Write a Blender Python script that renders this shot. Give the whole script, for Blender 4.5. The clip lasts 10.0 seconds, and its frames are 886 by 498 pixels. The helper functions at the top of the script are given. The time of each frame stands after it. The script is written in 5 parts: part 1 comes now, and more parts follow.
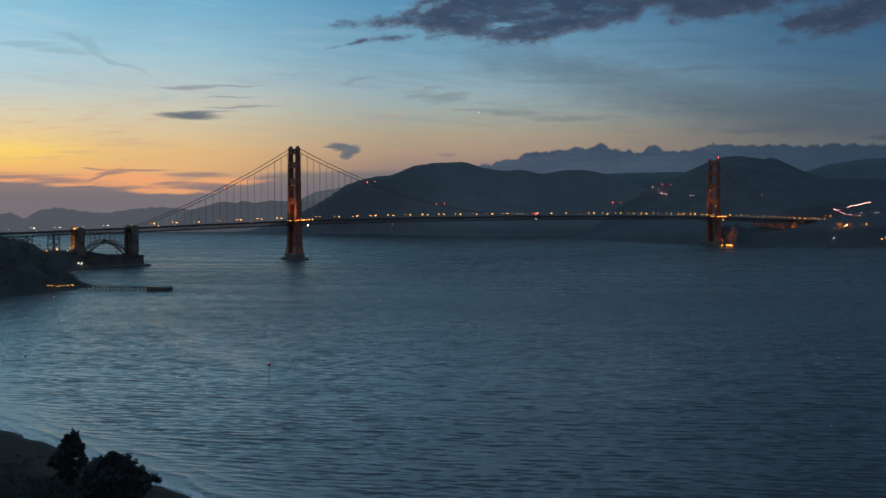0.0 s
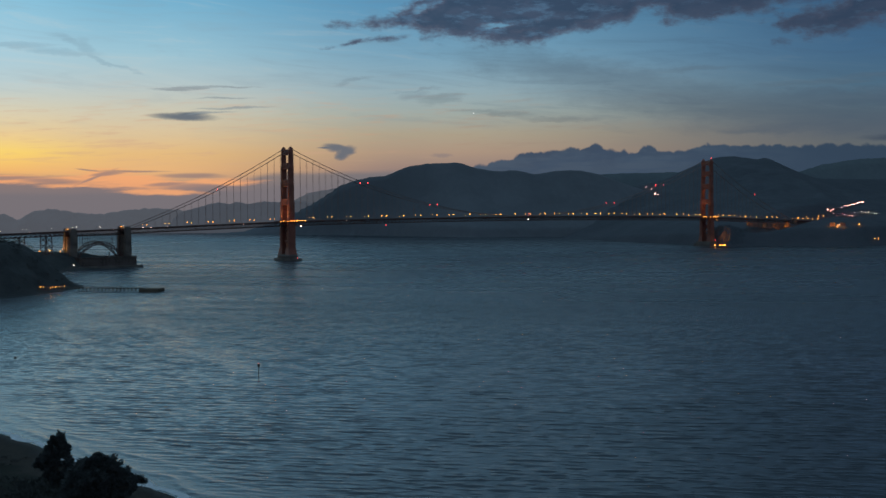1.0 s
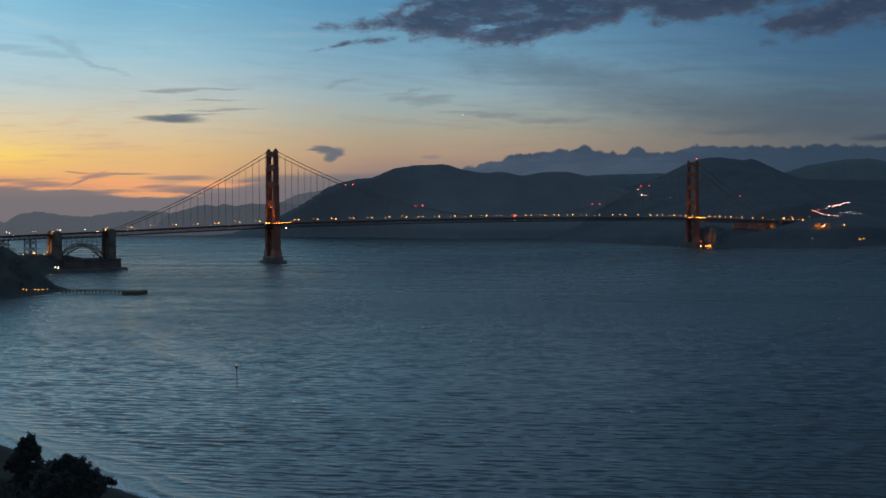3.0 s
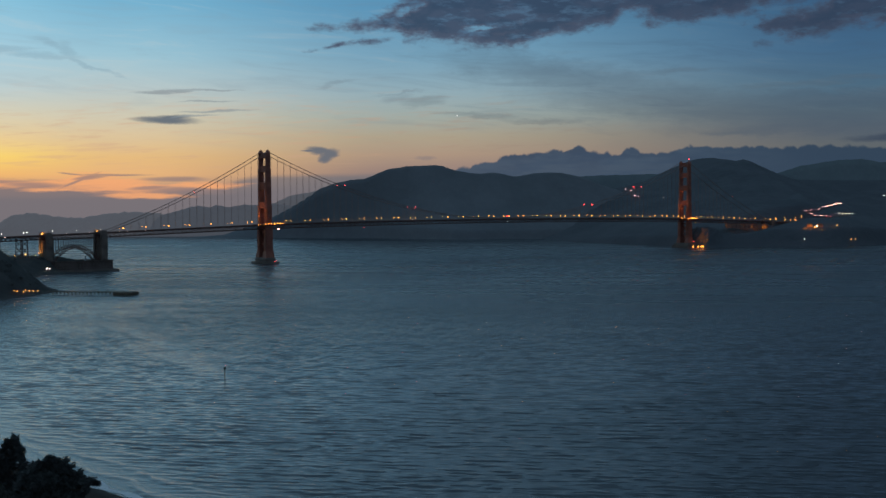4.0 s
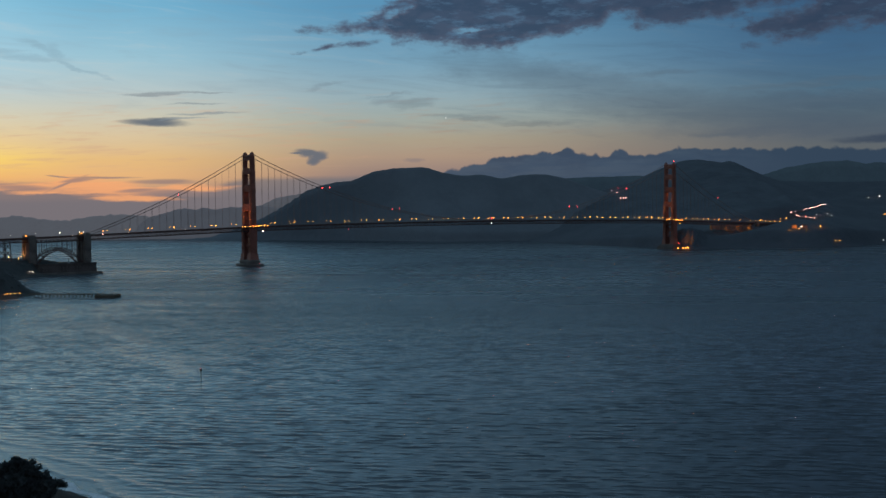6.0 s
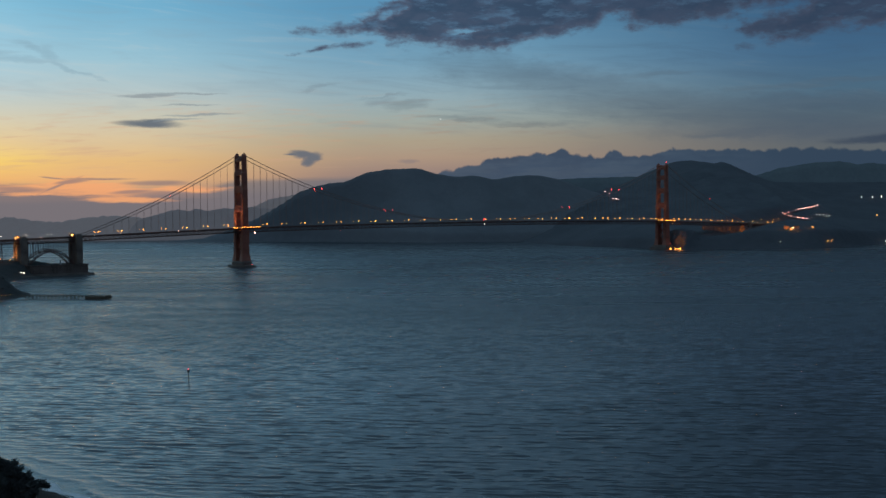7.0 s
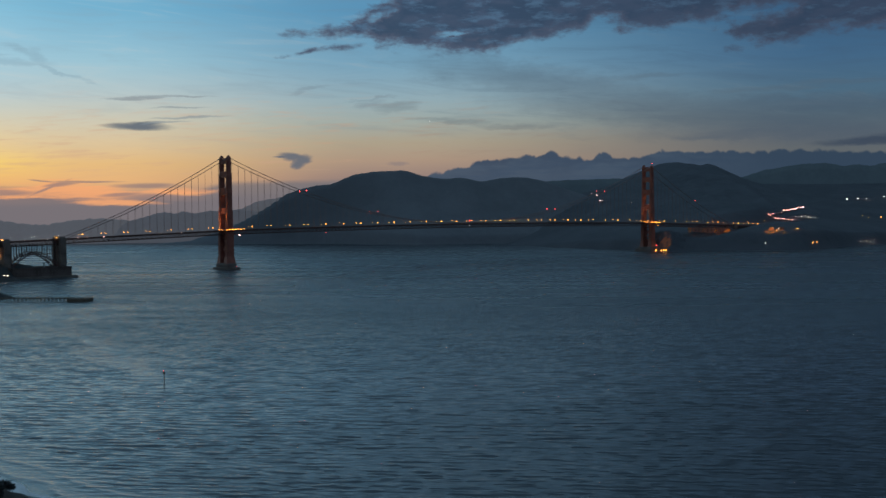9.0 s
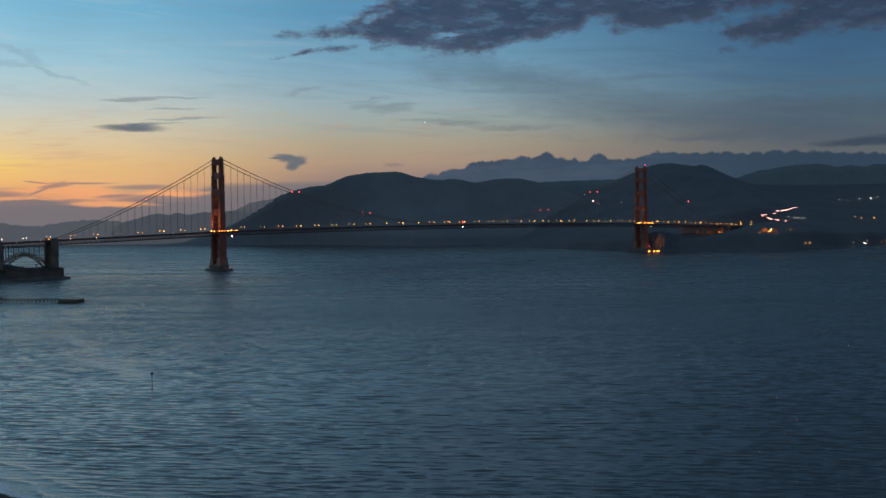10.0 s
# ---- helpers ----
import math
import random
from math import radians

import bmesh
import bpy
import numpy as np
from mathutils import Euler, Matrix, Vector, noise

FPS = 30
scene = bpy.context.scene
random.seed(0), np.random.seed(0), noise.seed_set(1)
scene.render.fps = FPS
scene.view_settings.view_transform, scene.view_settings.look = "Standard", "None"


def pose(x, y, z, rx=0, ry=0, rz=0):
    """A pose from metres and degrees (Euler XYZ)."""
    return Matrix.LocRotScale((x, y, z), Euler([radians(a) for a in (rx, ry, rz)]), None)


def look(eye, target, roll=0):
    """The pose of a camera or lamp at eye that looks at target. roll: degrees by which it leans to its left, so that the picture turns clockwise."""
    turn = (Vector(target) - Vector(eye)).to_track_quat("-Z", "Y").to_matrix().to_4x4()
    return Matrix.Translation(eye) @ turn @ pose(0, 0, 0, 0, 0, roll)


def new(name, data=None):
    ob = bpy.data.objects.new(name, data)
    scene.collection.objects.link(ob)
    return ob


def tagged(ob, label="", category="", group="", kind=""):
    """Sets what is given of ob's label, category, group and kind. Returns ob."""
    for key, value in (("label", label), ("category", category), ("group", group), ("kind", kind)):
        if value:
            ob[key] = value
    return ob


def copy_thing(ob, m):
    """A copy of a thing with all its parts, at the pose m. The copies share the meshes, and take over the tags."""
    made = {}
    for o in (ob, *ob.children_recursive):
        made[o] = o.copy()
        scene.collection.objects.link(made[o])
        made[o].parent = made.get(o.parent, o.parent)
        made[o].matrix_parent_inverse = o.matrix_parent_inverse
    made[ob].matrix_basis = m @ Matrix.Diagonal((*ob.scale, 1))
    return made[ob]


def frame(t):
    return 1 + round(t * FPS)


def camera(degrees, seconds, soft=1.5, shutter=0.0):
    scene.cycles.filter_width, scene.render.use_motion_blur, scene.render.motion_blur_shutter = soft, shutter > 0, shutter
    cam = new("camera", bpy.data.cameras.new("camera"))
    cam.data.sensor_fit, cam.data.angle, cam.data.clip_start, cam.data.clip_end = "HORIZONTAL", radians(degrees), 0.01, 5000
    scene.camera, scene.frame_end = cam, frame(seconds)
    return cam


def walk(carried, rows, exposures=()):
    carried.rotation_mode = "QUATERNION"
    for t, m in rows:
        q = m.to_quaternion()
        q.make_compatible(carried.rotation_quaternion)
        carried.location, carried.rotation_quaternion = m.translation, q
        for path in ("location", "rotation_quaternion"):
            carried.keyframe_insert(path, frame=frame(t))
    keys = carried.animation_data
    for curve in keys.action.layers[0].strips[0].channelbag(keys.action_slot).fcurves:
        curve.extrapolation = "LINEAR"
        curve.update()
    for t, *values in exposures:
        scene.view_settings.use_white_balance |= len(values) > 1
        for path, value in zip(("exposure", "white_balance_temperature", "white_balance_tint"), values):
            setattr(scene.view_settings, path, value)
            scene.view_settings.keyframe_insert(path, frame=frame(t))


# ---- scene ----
cam = camera(38.49, 10.0)
# seconds, x, y, z, tilt from straight down, lean, heading
PATH = [
    (0, -24.65, -236.01, 120.93, 87.793, 0.036, -0.584),
    (0.5, -22.69, -236.51, 120.93, 87.807, -0.011, -0.695),
    (1, -20.7, -237.0, 120.92, 87.823, -0.055, -0.809),
    (1.5, -18.68, -237.5, 120.9, 87.839, -0.096, -0.926),
    (2, -16.62, -238.01, 120.86, 87.857, -0.134, -1.045),
    (2.5, -14.53, -238.51, 120.81, 87.876, -0.169, -1.166),
    (3.25, -11.33, -239.28, 120.72, 87.906, -0.218, -1.351),
    (4, -8.05, -240.05, 120.6, 87.937, -0.262, -1.538),
    (4.5, -5.82, -240.57, 120.5, 87.96, -0.290, -1.663),
    (5, -3.55, -241.09, 120.39, 87.982, -0.316, -1.788),
    (5.5, -1.26, -241.61, 120.27, 88.006, -0.341, -1.913),
    (6.25, 2.26, -242.4, 120.07, 88.042, -0.377, -2.099),
    (7, 5.85, -243.2, 119.84, 88.079, -0.412, -2.282),
    (7.5, 8.28, -243.74, 119.68, 88.104, -0.435, -2.402),
    (8, 10.75, -244.28, 119.49, 88.129, -0.458, -2.52),
    (8.5, 13.26, -244.82, 119.3, 88.154, -0.481, -2.635),
    (9, 15.8, -245.37, 119.1, 88.179, -0.504, -2.747),
    (9.5, 18.37, -245.92, 118.88, 88.205, -0.529, -2.856),
    (10, 20.98, -246.47, 118.65, 88.23, -0.554, -2.961),
]
walk(cam, [(t, pose(x, y, z, rx, 0, rz) @ pose(0, 0, 0, 0, 0, lean)) for t, x, y, z, rx, lean, rz in PATH])

# ---- sky and light ----


def lin(r, g, b):
    """A display colour, 0 to 255, as scene-linear values."""
    return tuple((c / 255 / 12.92) if c < 10.3 else ((c / 255 + 0.055) / 1.055) ** 2.4 for c in (r, g, b))


class Nodes:
    """Short names for the nodes of one tree."""

    def __init__(self, tree):
        self.tree = tree
        tree.nodes.clear()

    def add(self, kind, **props):
        n = self.tree.nodes.new(kind)
        for k, v in props.items():
            setattr(n, k, v)
        return n

    def put(self, socket, value):
        if isinstance(value, bpy.types.NodeSocket):
            self.tree.links.new(value, socket)
        elif value is not None:
            socket.default_value = value

    def m(self, op, a, b=None, c=None, clamp=False):
        n = self.add("ShaderNodeMath", operation=op, use_clamp=clamp)
        for i, v in enumerate((a, b, c)):
            self.put(n.inputs[i], v)
        return n.outputs[0]

    def span(self, v, a, b, lo=0.0, hi=1.0, kind="SMOOTHSTEP"):
        n = self.add("ShaderNodeMapRange", interpolation_type=kind)
        for i, x in enumerate((v, a, b, lo, hi)):
            self.put(n.inputs[i], x)
        return n.outputs[0]

    def xyz(self, x, y, z=0.0):
        n = self.add("ShaderNodeCombineXYZ")
        for i, v in enumerate((x, y, z)):
            self.put(n.inputs[i], v)
        return n.outputs[0]

    def noise(self, vec, scale=1.0, detail=4.0, rough=0.5, distort=0.0):
        n = self.add("ShaderNodeTexNoise")
        self.put(n.inputs["Vector"], vec)
        n.inputs["Scale"].default_value = scale
        n.inputs["Detail"].default_value = detail
        n.inputs["Roughness"].default_value = rough
        n.inputs["Distortion"].default_value = distort
        return n.outputs[0]

    def ramp(self, fac, stops):
        n = self.add("ShaderNodeValToRGB")
        cr = n.color_ramp
        while len(cr.elements) < len(stops):
            cr.elements.new(0.5)
        for e, (p, c) in zip(cr.elements, stops):
            e.position, e.color = p, (*c, 1)
        self.put(n.inputs[0], fac)
        return n.outputs[0]

    def mix(self, f, a, b, blend="MIX"):
        n = self.add("ShaderNodeMix", data_type="RGBA", blend_type=blend)
        self.put(n.inputs[0], f)
        for i, v in ((6, a), (7, b)):
            self.put(n.inputs[i], v if not isinstance(v, tuple) else (*v, 1))
        return n.outputs[2]


world = bpy.data.worlds.new("dusk_sky")
scene.world = world
world.use_nodes = True
W = Nodes(world.node_tree)
direction = W.add("ShaderNodeTexCoord").outputs["Generated"]
sep = W.add("ShaderNodeSeparateXYZ")
W.put(sep.inputs[0], direction)
az = W.m("MULTIPLY", W.m("ARCTAN2", sep.outputs[0], sep.outputs[1]), 57.2958)
el = W.m("MULTIPLY", W.m("ARCSINE", sep.outputs[2]), 57.2958)

# elevation on a square-root scale, so that the bands near the horizon have room
band = W.m("SQRT", W.m("DIVIDE", W.m("MAXIMUM", W.m("ADD", el, 1.0), 0.0), 91.0), clamp=True)


def sky_ramp(stops):
    return W.ramp(band, [(math.sqrt((e + 1) / 91), lin(*c)) for e, c in stops])


sunset = sky_ramp([(-0.9, (116, 112, 116)), (0.1, (142, 128, 124)), (0.7, (200, 154, 124)), (1.3, (242, 184, 112)), (2.1, (252, 214, 112)),
                   (2.9, (236, 206, 150)), (3.9, (216, 208, 182)), (5.0, (188, 206, 208)), (6.5, (166, 204, 220)), (8.8, (136, 194, 220)),
                   (15, (118, 164, 192)), (30, (112, 150, 176)), (60, (104, 138, 162))])
glow = sky_ramp([(-0.9, (108, 106, 112)), (0.1, (130, 120, 120)), (0.7, (190, 148, 124)), (1.3, (232, 180, 124)), (2.1, (230, 188, 128)),
                 (2.9, (222, 196, 154)), (3.9, (206, 200, 178)), (5.0, (186, 200, 200)), (6.5, (156, 196, 212)), (8.8, (118, 178, 208)),
                 (15, (116, 160, 188)), (30, (112, 150, 176)), (60, (104, 138, 162))])
middle = sky_ramp([(-0.9, (88, 92, 106)), (0.1, (100, 100, 112)), (0.9, (122, 114, 120)), (1.5, (152, 130, 122)), (2.2, (172, 148, 128)),
                   (3.0, (172, 160, 138)), (3.9, (160, 170, 164)), (5.0, (146, 172, 182)), (6.5, (120, 162, 186)), (8.8, (90, 146, 182)),
                   (15, (104, 143, 169)), (30, (98, 132, 156)), (60, (98, 130, 154))])
north = sky_ramp([(-0.9, (44, 56, 74)), (0.1, (52, 66, 86)), (1.5, (92, 98, 106)), (2.4, (96, 102, 106)), (3.0, (88, 98, 108)),
                  (3.9, (80, 98, 112)), (5.0, (76, 106, 128)), (6.5, (66, 102, 134)), (8.8, (56, 92, 126)),
                  (15, (54, 72, 86)), (30, (58, 76, 90)), (60, (98, 130, 154))])
east = sky_ramp([(-0.9, (66, 76, 92)), (3, (86, 98, 118)), (10, (92, 110, 130)), (30, (98, 126, 150)), (60, (104, 138, 162))])
colour = W.mix(W.span(az, -19, -12.5), sunset, glow)
colour = W.mix(W.span(az, -13, 0), colour, middle)
colour = W.mix(W.span(az, 0, 20), colour, north)
colour = W.mix(W.span(W.m("ABSOLUTE", W.m("ADD", az, 15)), 45, 110), colour, east)

# noises over the sky's plane, so that cloud edges are torn
lumps = W.noise(W.xyz(W.m("MULTIPLY", az, 0.55), W.m("MULTIPLY", el, 1.5), 3.1), 1.0, 6, 0.58, 0.3)
puffs = W.noise(W.xyz(W.m("MULTIPLY", az, 1.1), W.m("MULTIPLY", el, 2.0), 5.7), 1.0, 8, 0.64)
shreds = W.noise(W.xyz(W.m("MULTIPLY", az, 0.8), W.m("MULTIPLY", el, 2.4), 9.2), 1.0, 8, 0.64)
streaks = W.noise(W.xyz(W.m("MULTIPLY", az, 0.2), W.m("ADD", W.m("MULTIPLY", el, 1.7), W.m("MULTIPLY", az, 0.09)), 8.4), 1.0, 9, 0.66, 0.7)
bars = W.noise(W.xyz(W.m("MULTIPLY", az, 0.35), W.m("MULTIPLY", el, 3.4), 1.7), 1.0, 8, 0.62, 0.5)
fibres = W.noise(W.xyz(W.m("MULTIPLY", az, 0.5), W.m("ADD", W.m("MULTIPLY", el, 5.5), W.m("MULTIPLY", az, -0.25)), 4.4), 1.0, 8, 0.6, 0.25)
grain = W.noise(W.xyz(W.m("MULTIPLY", az, 3.2), W.m("MULTIPLY", el, 5.0), 7.7), 1.0, 6, 0.6)


def blob(a, e, wa, we, warp, lean):
    """1 at the middle of an ellipse of sky, 0 on its edge; degrees. lean: its rise to the right."""
    x = W.m("ADD", W.m("SUBTRACT", az, a), W.m("MULTIPLY", W.m("SUBTRACT", puffs, 0.5), 2.4 * warp))
    y = W.m("ADD", W.m("SUBTRACT", el, e), W.m("MULTIPLY", W.m("SUBTRACT", shreds, 0.5), 1.1 * warp))
    y = W.m("SUBTRACT", y, W.m("MULTIPLY", x, lean))
    da, de = W.m("DIVIDE", x, wa), W.m("DIVIDE", y, we)
    return W.m("SUBTRACT", 1.0, W.m("ADD", W.m("MULTIPLY", da, da), W.m("MULTIPLY", de, de)))


def blobs_shape(blobs, warp):
    shape = None
    for a, e, wa, we, *lean in blobs:
        v = blob(a, e, wa, we, warp, lean[0] if lean else 0.0)
        shape = v if shape is None else W.m("MAXIMUM", shape, v)
    return W.m("MAXIMUM", shape, -2.5)


def clouds(base, blobs, tone, lo, hi, opacity, warp=1.0, fine=None, rag=0.0):
    """Clouds within the blobs, their edges torn by the noises."""
    shape = blobs_shape(blobs, warp)
    if fine is not None:
        shape = W.m("ADD", shape, W.m("MULTIPLY", W.m("SUBTRACT", fine, 0.5), rag))
    return W.mix(W.m("MULTIPLY", W.span(shape, lo, hi), opacity), base, tone)


def outline(points):
    """The elevation of a cloud's edge over azimuth, from stop to stop."""
    a0, a1 = points[0][0], points[-1][0]
    n = W.add("ShaderNodeValToRGB")
    n.color_ramp.interpolation = "EASE"
    while len(n.color_ramp.elements) < len(points):
        n.color_ramp.elements.new(0.5)
    for mark, (a, e) in zip(n.color_ramp.elements, points):
        mark.position, mark.color = (a - a0) / (a1 - a0), (e / 12, e / 12, e / 12, 1)
    W.put(n.inputs[0], W.span(W.m("ADD", az, W.m("MULTIPLY", W.m("SUBTRACT", puffs, 0.5), 0.5)), a0, a1, kind="LINEAR"))
    return W.m("MULTIPLY", n.outputs[0], 12.0)


def between(low, high):
    """Degrees inside a cloud that lies between two edges; minus outside."""
    return W.m("MINIMUM", W.m("SUBTRACT", el, outline(low)), W.m("SUBTRACT", outline(high), el))


def bank(base, heights, lump, tone, soft, opacity, wide=0.5):
    """A bank up to an edge whose height goes from stop to stop of (azimuth, elevation)."""
    edge = None
    for (a0, e0), (a1, e1) in zip(heights, heights[1:]):
        rise = W.span(az, a0, a1, 0.0, e1 - e0)
        edge = W.m("ADD", rise, heights[0][1] if edge is None else edge)
    edge = W.m("ADD", edge, W.m("MULTIPLY", W.m("SUBTRACT", lump, 0.5), wide))
    return W.mix(W.m("MULTIPLY", W.span(W.m("SUBTRACT", edge, el), -soft, soft), opacity), base, tone)


# thin high streaks over all the sky
high = W.span(el, 1.8, 4.5)
shade = W.mix(W.span(az, -14, 12), lin(140, 158, 170), lin(66, 86, 108))
colour = W.mix(W.m("MULTIPLY", W.m("MULTIPLY", W.span(streaks, 0.47, 0.7), high), W.span(az, -16, 6, 0.2, 0.24)), colour, shade)
glare = W.mix(W.span(az, -12, 12), lin(214, 210, 200), lin(118, 134, 144))
colour = W.mix(W.m("MULTIPLY", W.m("MULTIPLY", W.span(streaks, 0.48, 0.26), high), 0.16), colour, glare)
pink = W.m("MULTIPLY", W.m("MULTIPLY", W.span(fibres, 0.5, 0.72), W.span(el, 6.0, 3.2)), W.m("MULTIPLY", W.span(el, 1.2, 2.2), W.span(az, 15, 2)))
colour = W.mix(W.m("MULTIPLY", pink, 0.42), colour, W.mix(W.span(az, -8, 8), lin(206, 166, 138), lin(146, 130, 118)))
# broad grey veils to the north
colour = clouds(colour, [(7.0, 5.6, 5, 0.7, -0.16), (12.5, 4.3, 7, 0.8, -0.13), (19, 4.4, 5, 0.35), (17.5, 3.2, 5, 0.3)], lin(74, 88, 104), -1.6, 2.2, 0.5, 1.2, W.m("ADD", W.m("MULTIPLY", lumps, 0.6), W.m("MULTIPLY", fibres, 0.4)), 2.4)
colour = clouds(colour, [(3.2, 3.95, 1.7, 0.13, -0.06), (0.6, 4.55, 0.9, 0.22, 0.1), (6.0, 3.65, 1.6, 0.12, -0.02), (14.3, 3.05, 1.2, 0.1), (12.0, 5.8, 1.5, 0.13, 0.02), (17.5, 5.1, 2.4, 0.14, 0.03), (20.2, 5.3, 2.0, 0.14)], lin(84, 96, 108), -1.0, 1.5, 0.34, 0.5, fibres, 3.0)
# the torn cloud high in the view: two bodies, a finger below the first, and gaps of sky
body = between([(-5.6, 8.8), (-4.6, 7.85), (-4.1, 7.66), (-2.4, 7.62), (-0.6, 7.6), (0.0, 7.25), (2.2, 7.08), (4.0, 6.98), (5.1, 6.8), (6.1, 7.12), (7.1, 7.45), (8.0, 7.7), (9.0, 7.78), (9.7, 8.28), (10.4, 8.12), (11.5, 7.8), (12.8, 7.8), (14.0, 7.98), (15.8, 8.3), (17.2, 8.6), (24, 8.9)],
               [(-5.6, 6.8), (-4.6, 7.75), (-3.8, 7.96), (-2.0, 8.25), (-0.8, 8.8), (0.4, 9.6), (3, 10.4), (24, 10.6)])
other = between([(13.4, 8.6), (14.6, 7.75), (15.8, 7.3), (17.0, 6.98), (18.2, 7.02), (19.3, 7.35), (24, 7.5), (34, 8.0)], [(13.4, 6.8), (14.6, 7.6), (15.8, 8.0), (17.2, 8.38), (18.2, 8.7), (19.4, 9.8), (24, 10.5), (34, 10.5)])
finger = W.m("MULTIPLY", blobs_shape([(-2.0, 7.22, 1.1, 0.16, 0.1), (-3.4, 6.98, 1.1, 0.08, 0.17), (11.0, 7.85, 0.5, 0.2), (15.6, 6.85, 0.5, 0.2)], 0.3), 0.2)
gaps = W.m("MAXIMUM", blobs_shape([(0.2, 8.6, 0.9, 0.35, 0.3), (3.1, 7.85, 1.0, 0.2), (5.0, 8.2, 0.35, 0.4)], 0.5), 0.0)
torn = W.m("ADD", W.m("ADD", W.m("MULTIPLY", W.m("SUBTRACT", puffs, 0.5), 1.25), W.m("MULTIPLY", W.m("SUBTRACT", grain, 0.5), 0.3)), W.m("MULTIPLY", W.m("SUBTRACT", lumps, 0.5), 0.7))
depth = W.m("SUBTRACT", W.m("ADD", W.m("MAXIMUM", W.m("MAXIMUM", body, other), finger), torn), W.m("MULTIPLY", gaps, 0.8))
tone = W.mix(W.span(depth, 0.1, 0.75), lin(84, 86, 104), lin(52, 67, 90))
tone = W.mix(W.m("MULTIPLY", W.span(lumps, 0.42, 0.62), 0.6), tone, lin(70, 80, 102))
tone = W.mix(W.m("MULTIPLY", W.span(shreds, 0.48, 0.66), 0.85), tone, lin(78, 106, 134))
tone = W.mix(W.m("MULTIPLY", W.span(az, 2, 16), 0.5), tone, lin(46, 60, 80))
colour = W.mix(W.m("MULTIPLY", W.span(depth, -0.16, 0.42), 0.93), colour, tone)
# bank over the far hills: rounded heaps along its top
heaps = [W.m("ABSOLUTE", W.m("SUBTRACT", W.m("MULTIPLY", W.noise(W.xyz(W.m("MULTIPLY", az, sa), W.m("MULTIPLY", el, se), lift), 1.0, 1.0, 0.5), 2.0), 1.0)) for sa, se, lift in ((1.3, 0.9, 2.2), (3.0, 2.2, 6.4), (7.0, 5.0, 9.1))]
ridge_lump = W.m("ADD", W.m("ADD", W.m("MULTIPLY", heaps[0], 1.1), W.m("MULTIPLY", heaps[1], 0.4)), W.m("ADD", W.m("MULTIPLY", heaps[2], 0.08), 0.24))
blue = W.mix(W.span(lumps, 0.36, 0.64), lin(52, 71, 93), lin(64, 83, 103))
blue = W.mix(W.span(el, 2.3, 0.9), blue, lin(66, 82, 100))
blue = W.mix(W.m("MULTIPLY", W.span(bars, 0.45, 0.6), 0.45), blue, lin(50, 72, 96))
blue = W.mix(W.span(az, 8, 20), blue, lin(48, 66, 86))
colour = bank(colour, [(0.7, -2.0), (1.6, 1.2), (2.3, 1.58), (3.5, 1.75), (4.6, 2.18), (6.9, 2.33), (7.62, 2.5), (8.2, 2.27), (9.4, 2.14), (9.95, 2.46), (10.6, 2.2), (11.2, 2.18), (12.5, 2.44), (14.5, 2.4), (15.4, 2.44), (16.4, 2.34), (18.2, 2.4), (24, 2.2), (40, 1.6)], ridge_lump, blue, 0.06, 0.95, 0.3)
colour = bank(colour, [(-30, 0.3), (-10, 0.32), (-6.5, 1.25), (-1.5, 1.3), (2.0, 0.6)], bars, lin(113, 112, 118), 0.14, 0.75, 0.2)
colour = clouds(colour, [(21.6, 2.75, 2.4, 0.17, 0.03), (24.5, 2.9, 3.0, 0.2)], lin(50, 64, 84), -0.8, 1.1, 0.75, 0.3, bars, 1.8)
# lit and dark bars of cloud in front of the glow
colour = bank(colour, [(-40, 0.85), (-19, 0.9), (-15.5, 0.75), (-13, 0.62), (-11, 0.42), (-7, 0.5), (0, 0.3)], W.m("MULTIPLY", bars, 1.6), lin(120, 113, 118), 0.2, 0.85)
colour = clouds(colour, [(-13.0, 0.85, 2.6, 0.42, -0.07), (-11.6, 0.42, 1.9, 0.16, -0.03), (-9.0, 0.85, 1.8, 0.14), (-16.9, 0.9, 2.6, 0.2), (-15.6, 0.72, 1.3, 0.14, 0.04)], lin(246, 170, 116), -0.6, 1.1, 0.85, 0.2, fibres, 3.6)
colour = clouds(colour, [(-18.2, 0.98, 2.2, 0.08, 0.03), (-16.3, 0.86, 1.3, 0.14, -0.05), (-10.45, 1.12, 1.35, 0.12), (-11.5, 0.73, 0.9, 0.09, 0.05), (-9.9, 0.6, 1.9, 0.16, -0.03), (-13.9, 1.2, 0.75, 0.1, 0.12), (-14.5, 1.02, 0.8, 0.06, 0.42), (-14.75, 1.34, 0.55, 0.035, -0.12), (-12.9, 1.3, 1.5, 0.05, 0.0)], lin(140, 122, 121), -0.7, 1.1, 0.75, 0.07, fibres, 1.8)
colour = clouds(colour, [(-15.5, 6.9, 0.9, 0.16, -0.22), (-14.75, 6.6, 0.34, 0.4, -0.3), (-15.9, 6.4, 1.6, 0.14, -0.05), (-17.6, 6.6, 1.4, 0.12, 0.02), (-14.0, 6.0, 1.6, 0.1, -0.3)], lin(132, 162, 178), -0.9, 1.5, 0.45, 0.5, fibres, 2.2)
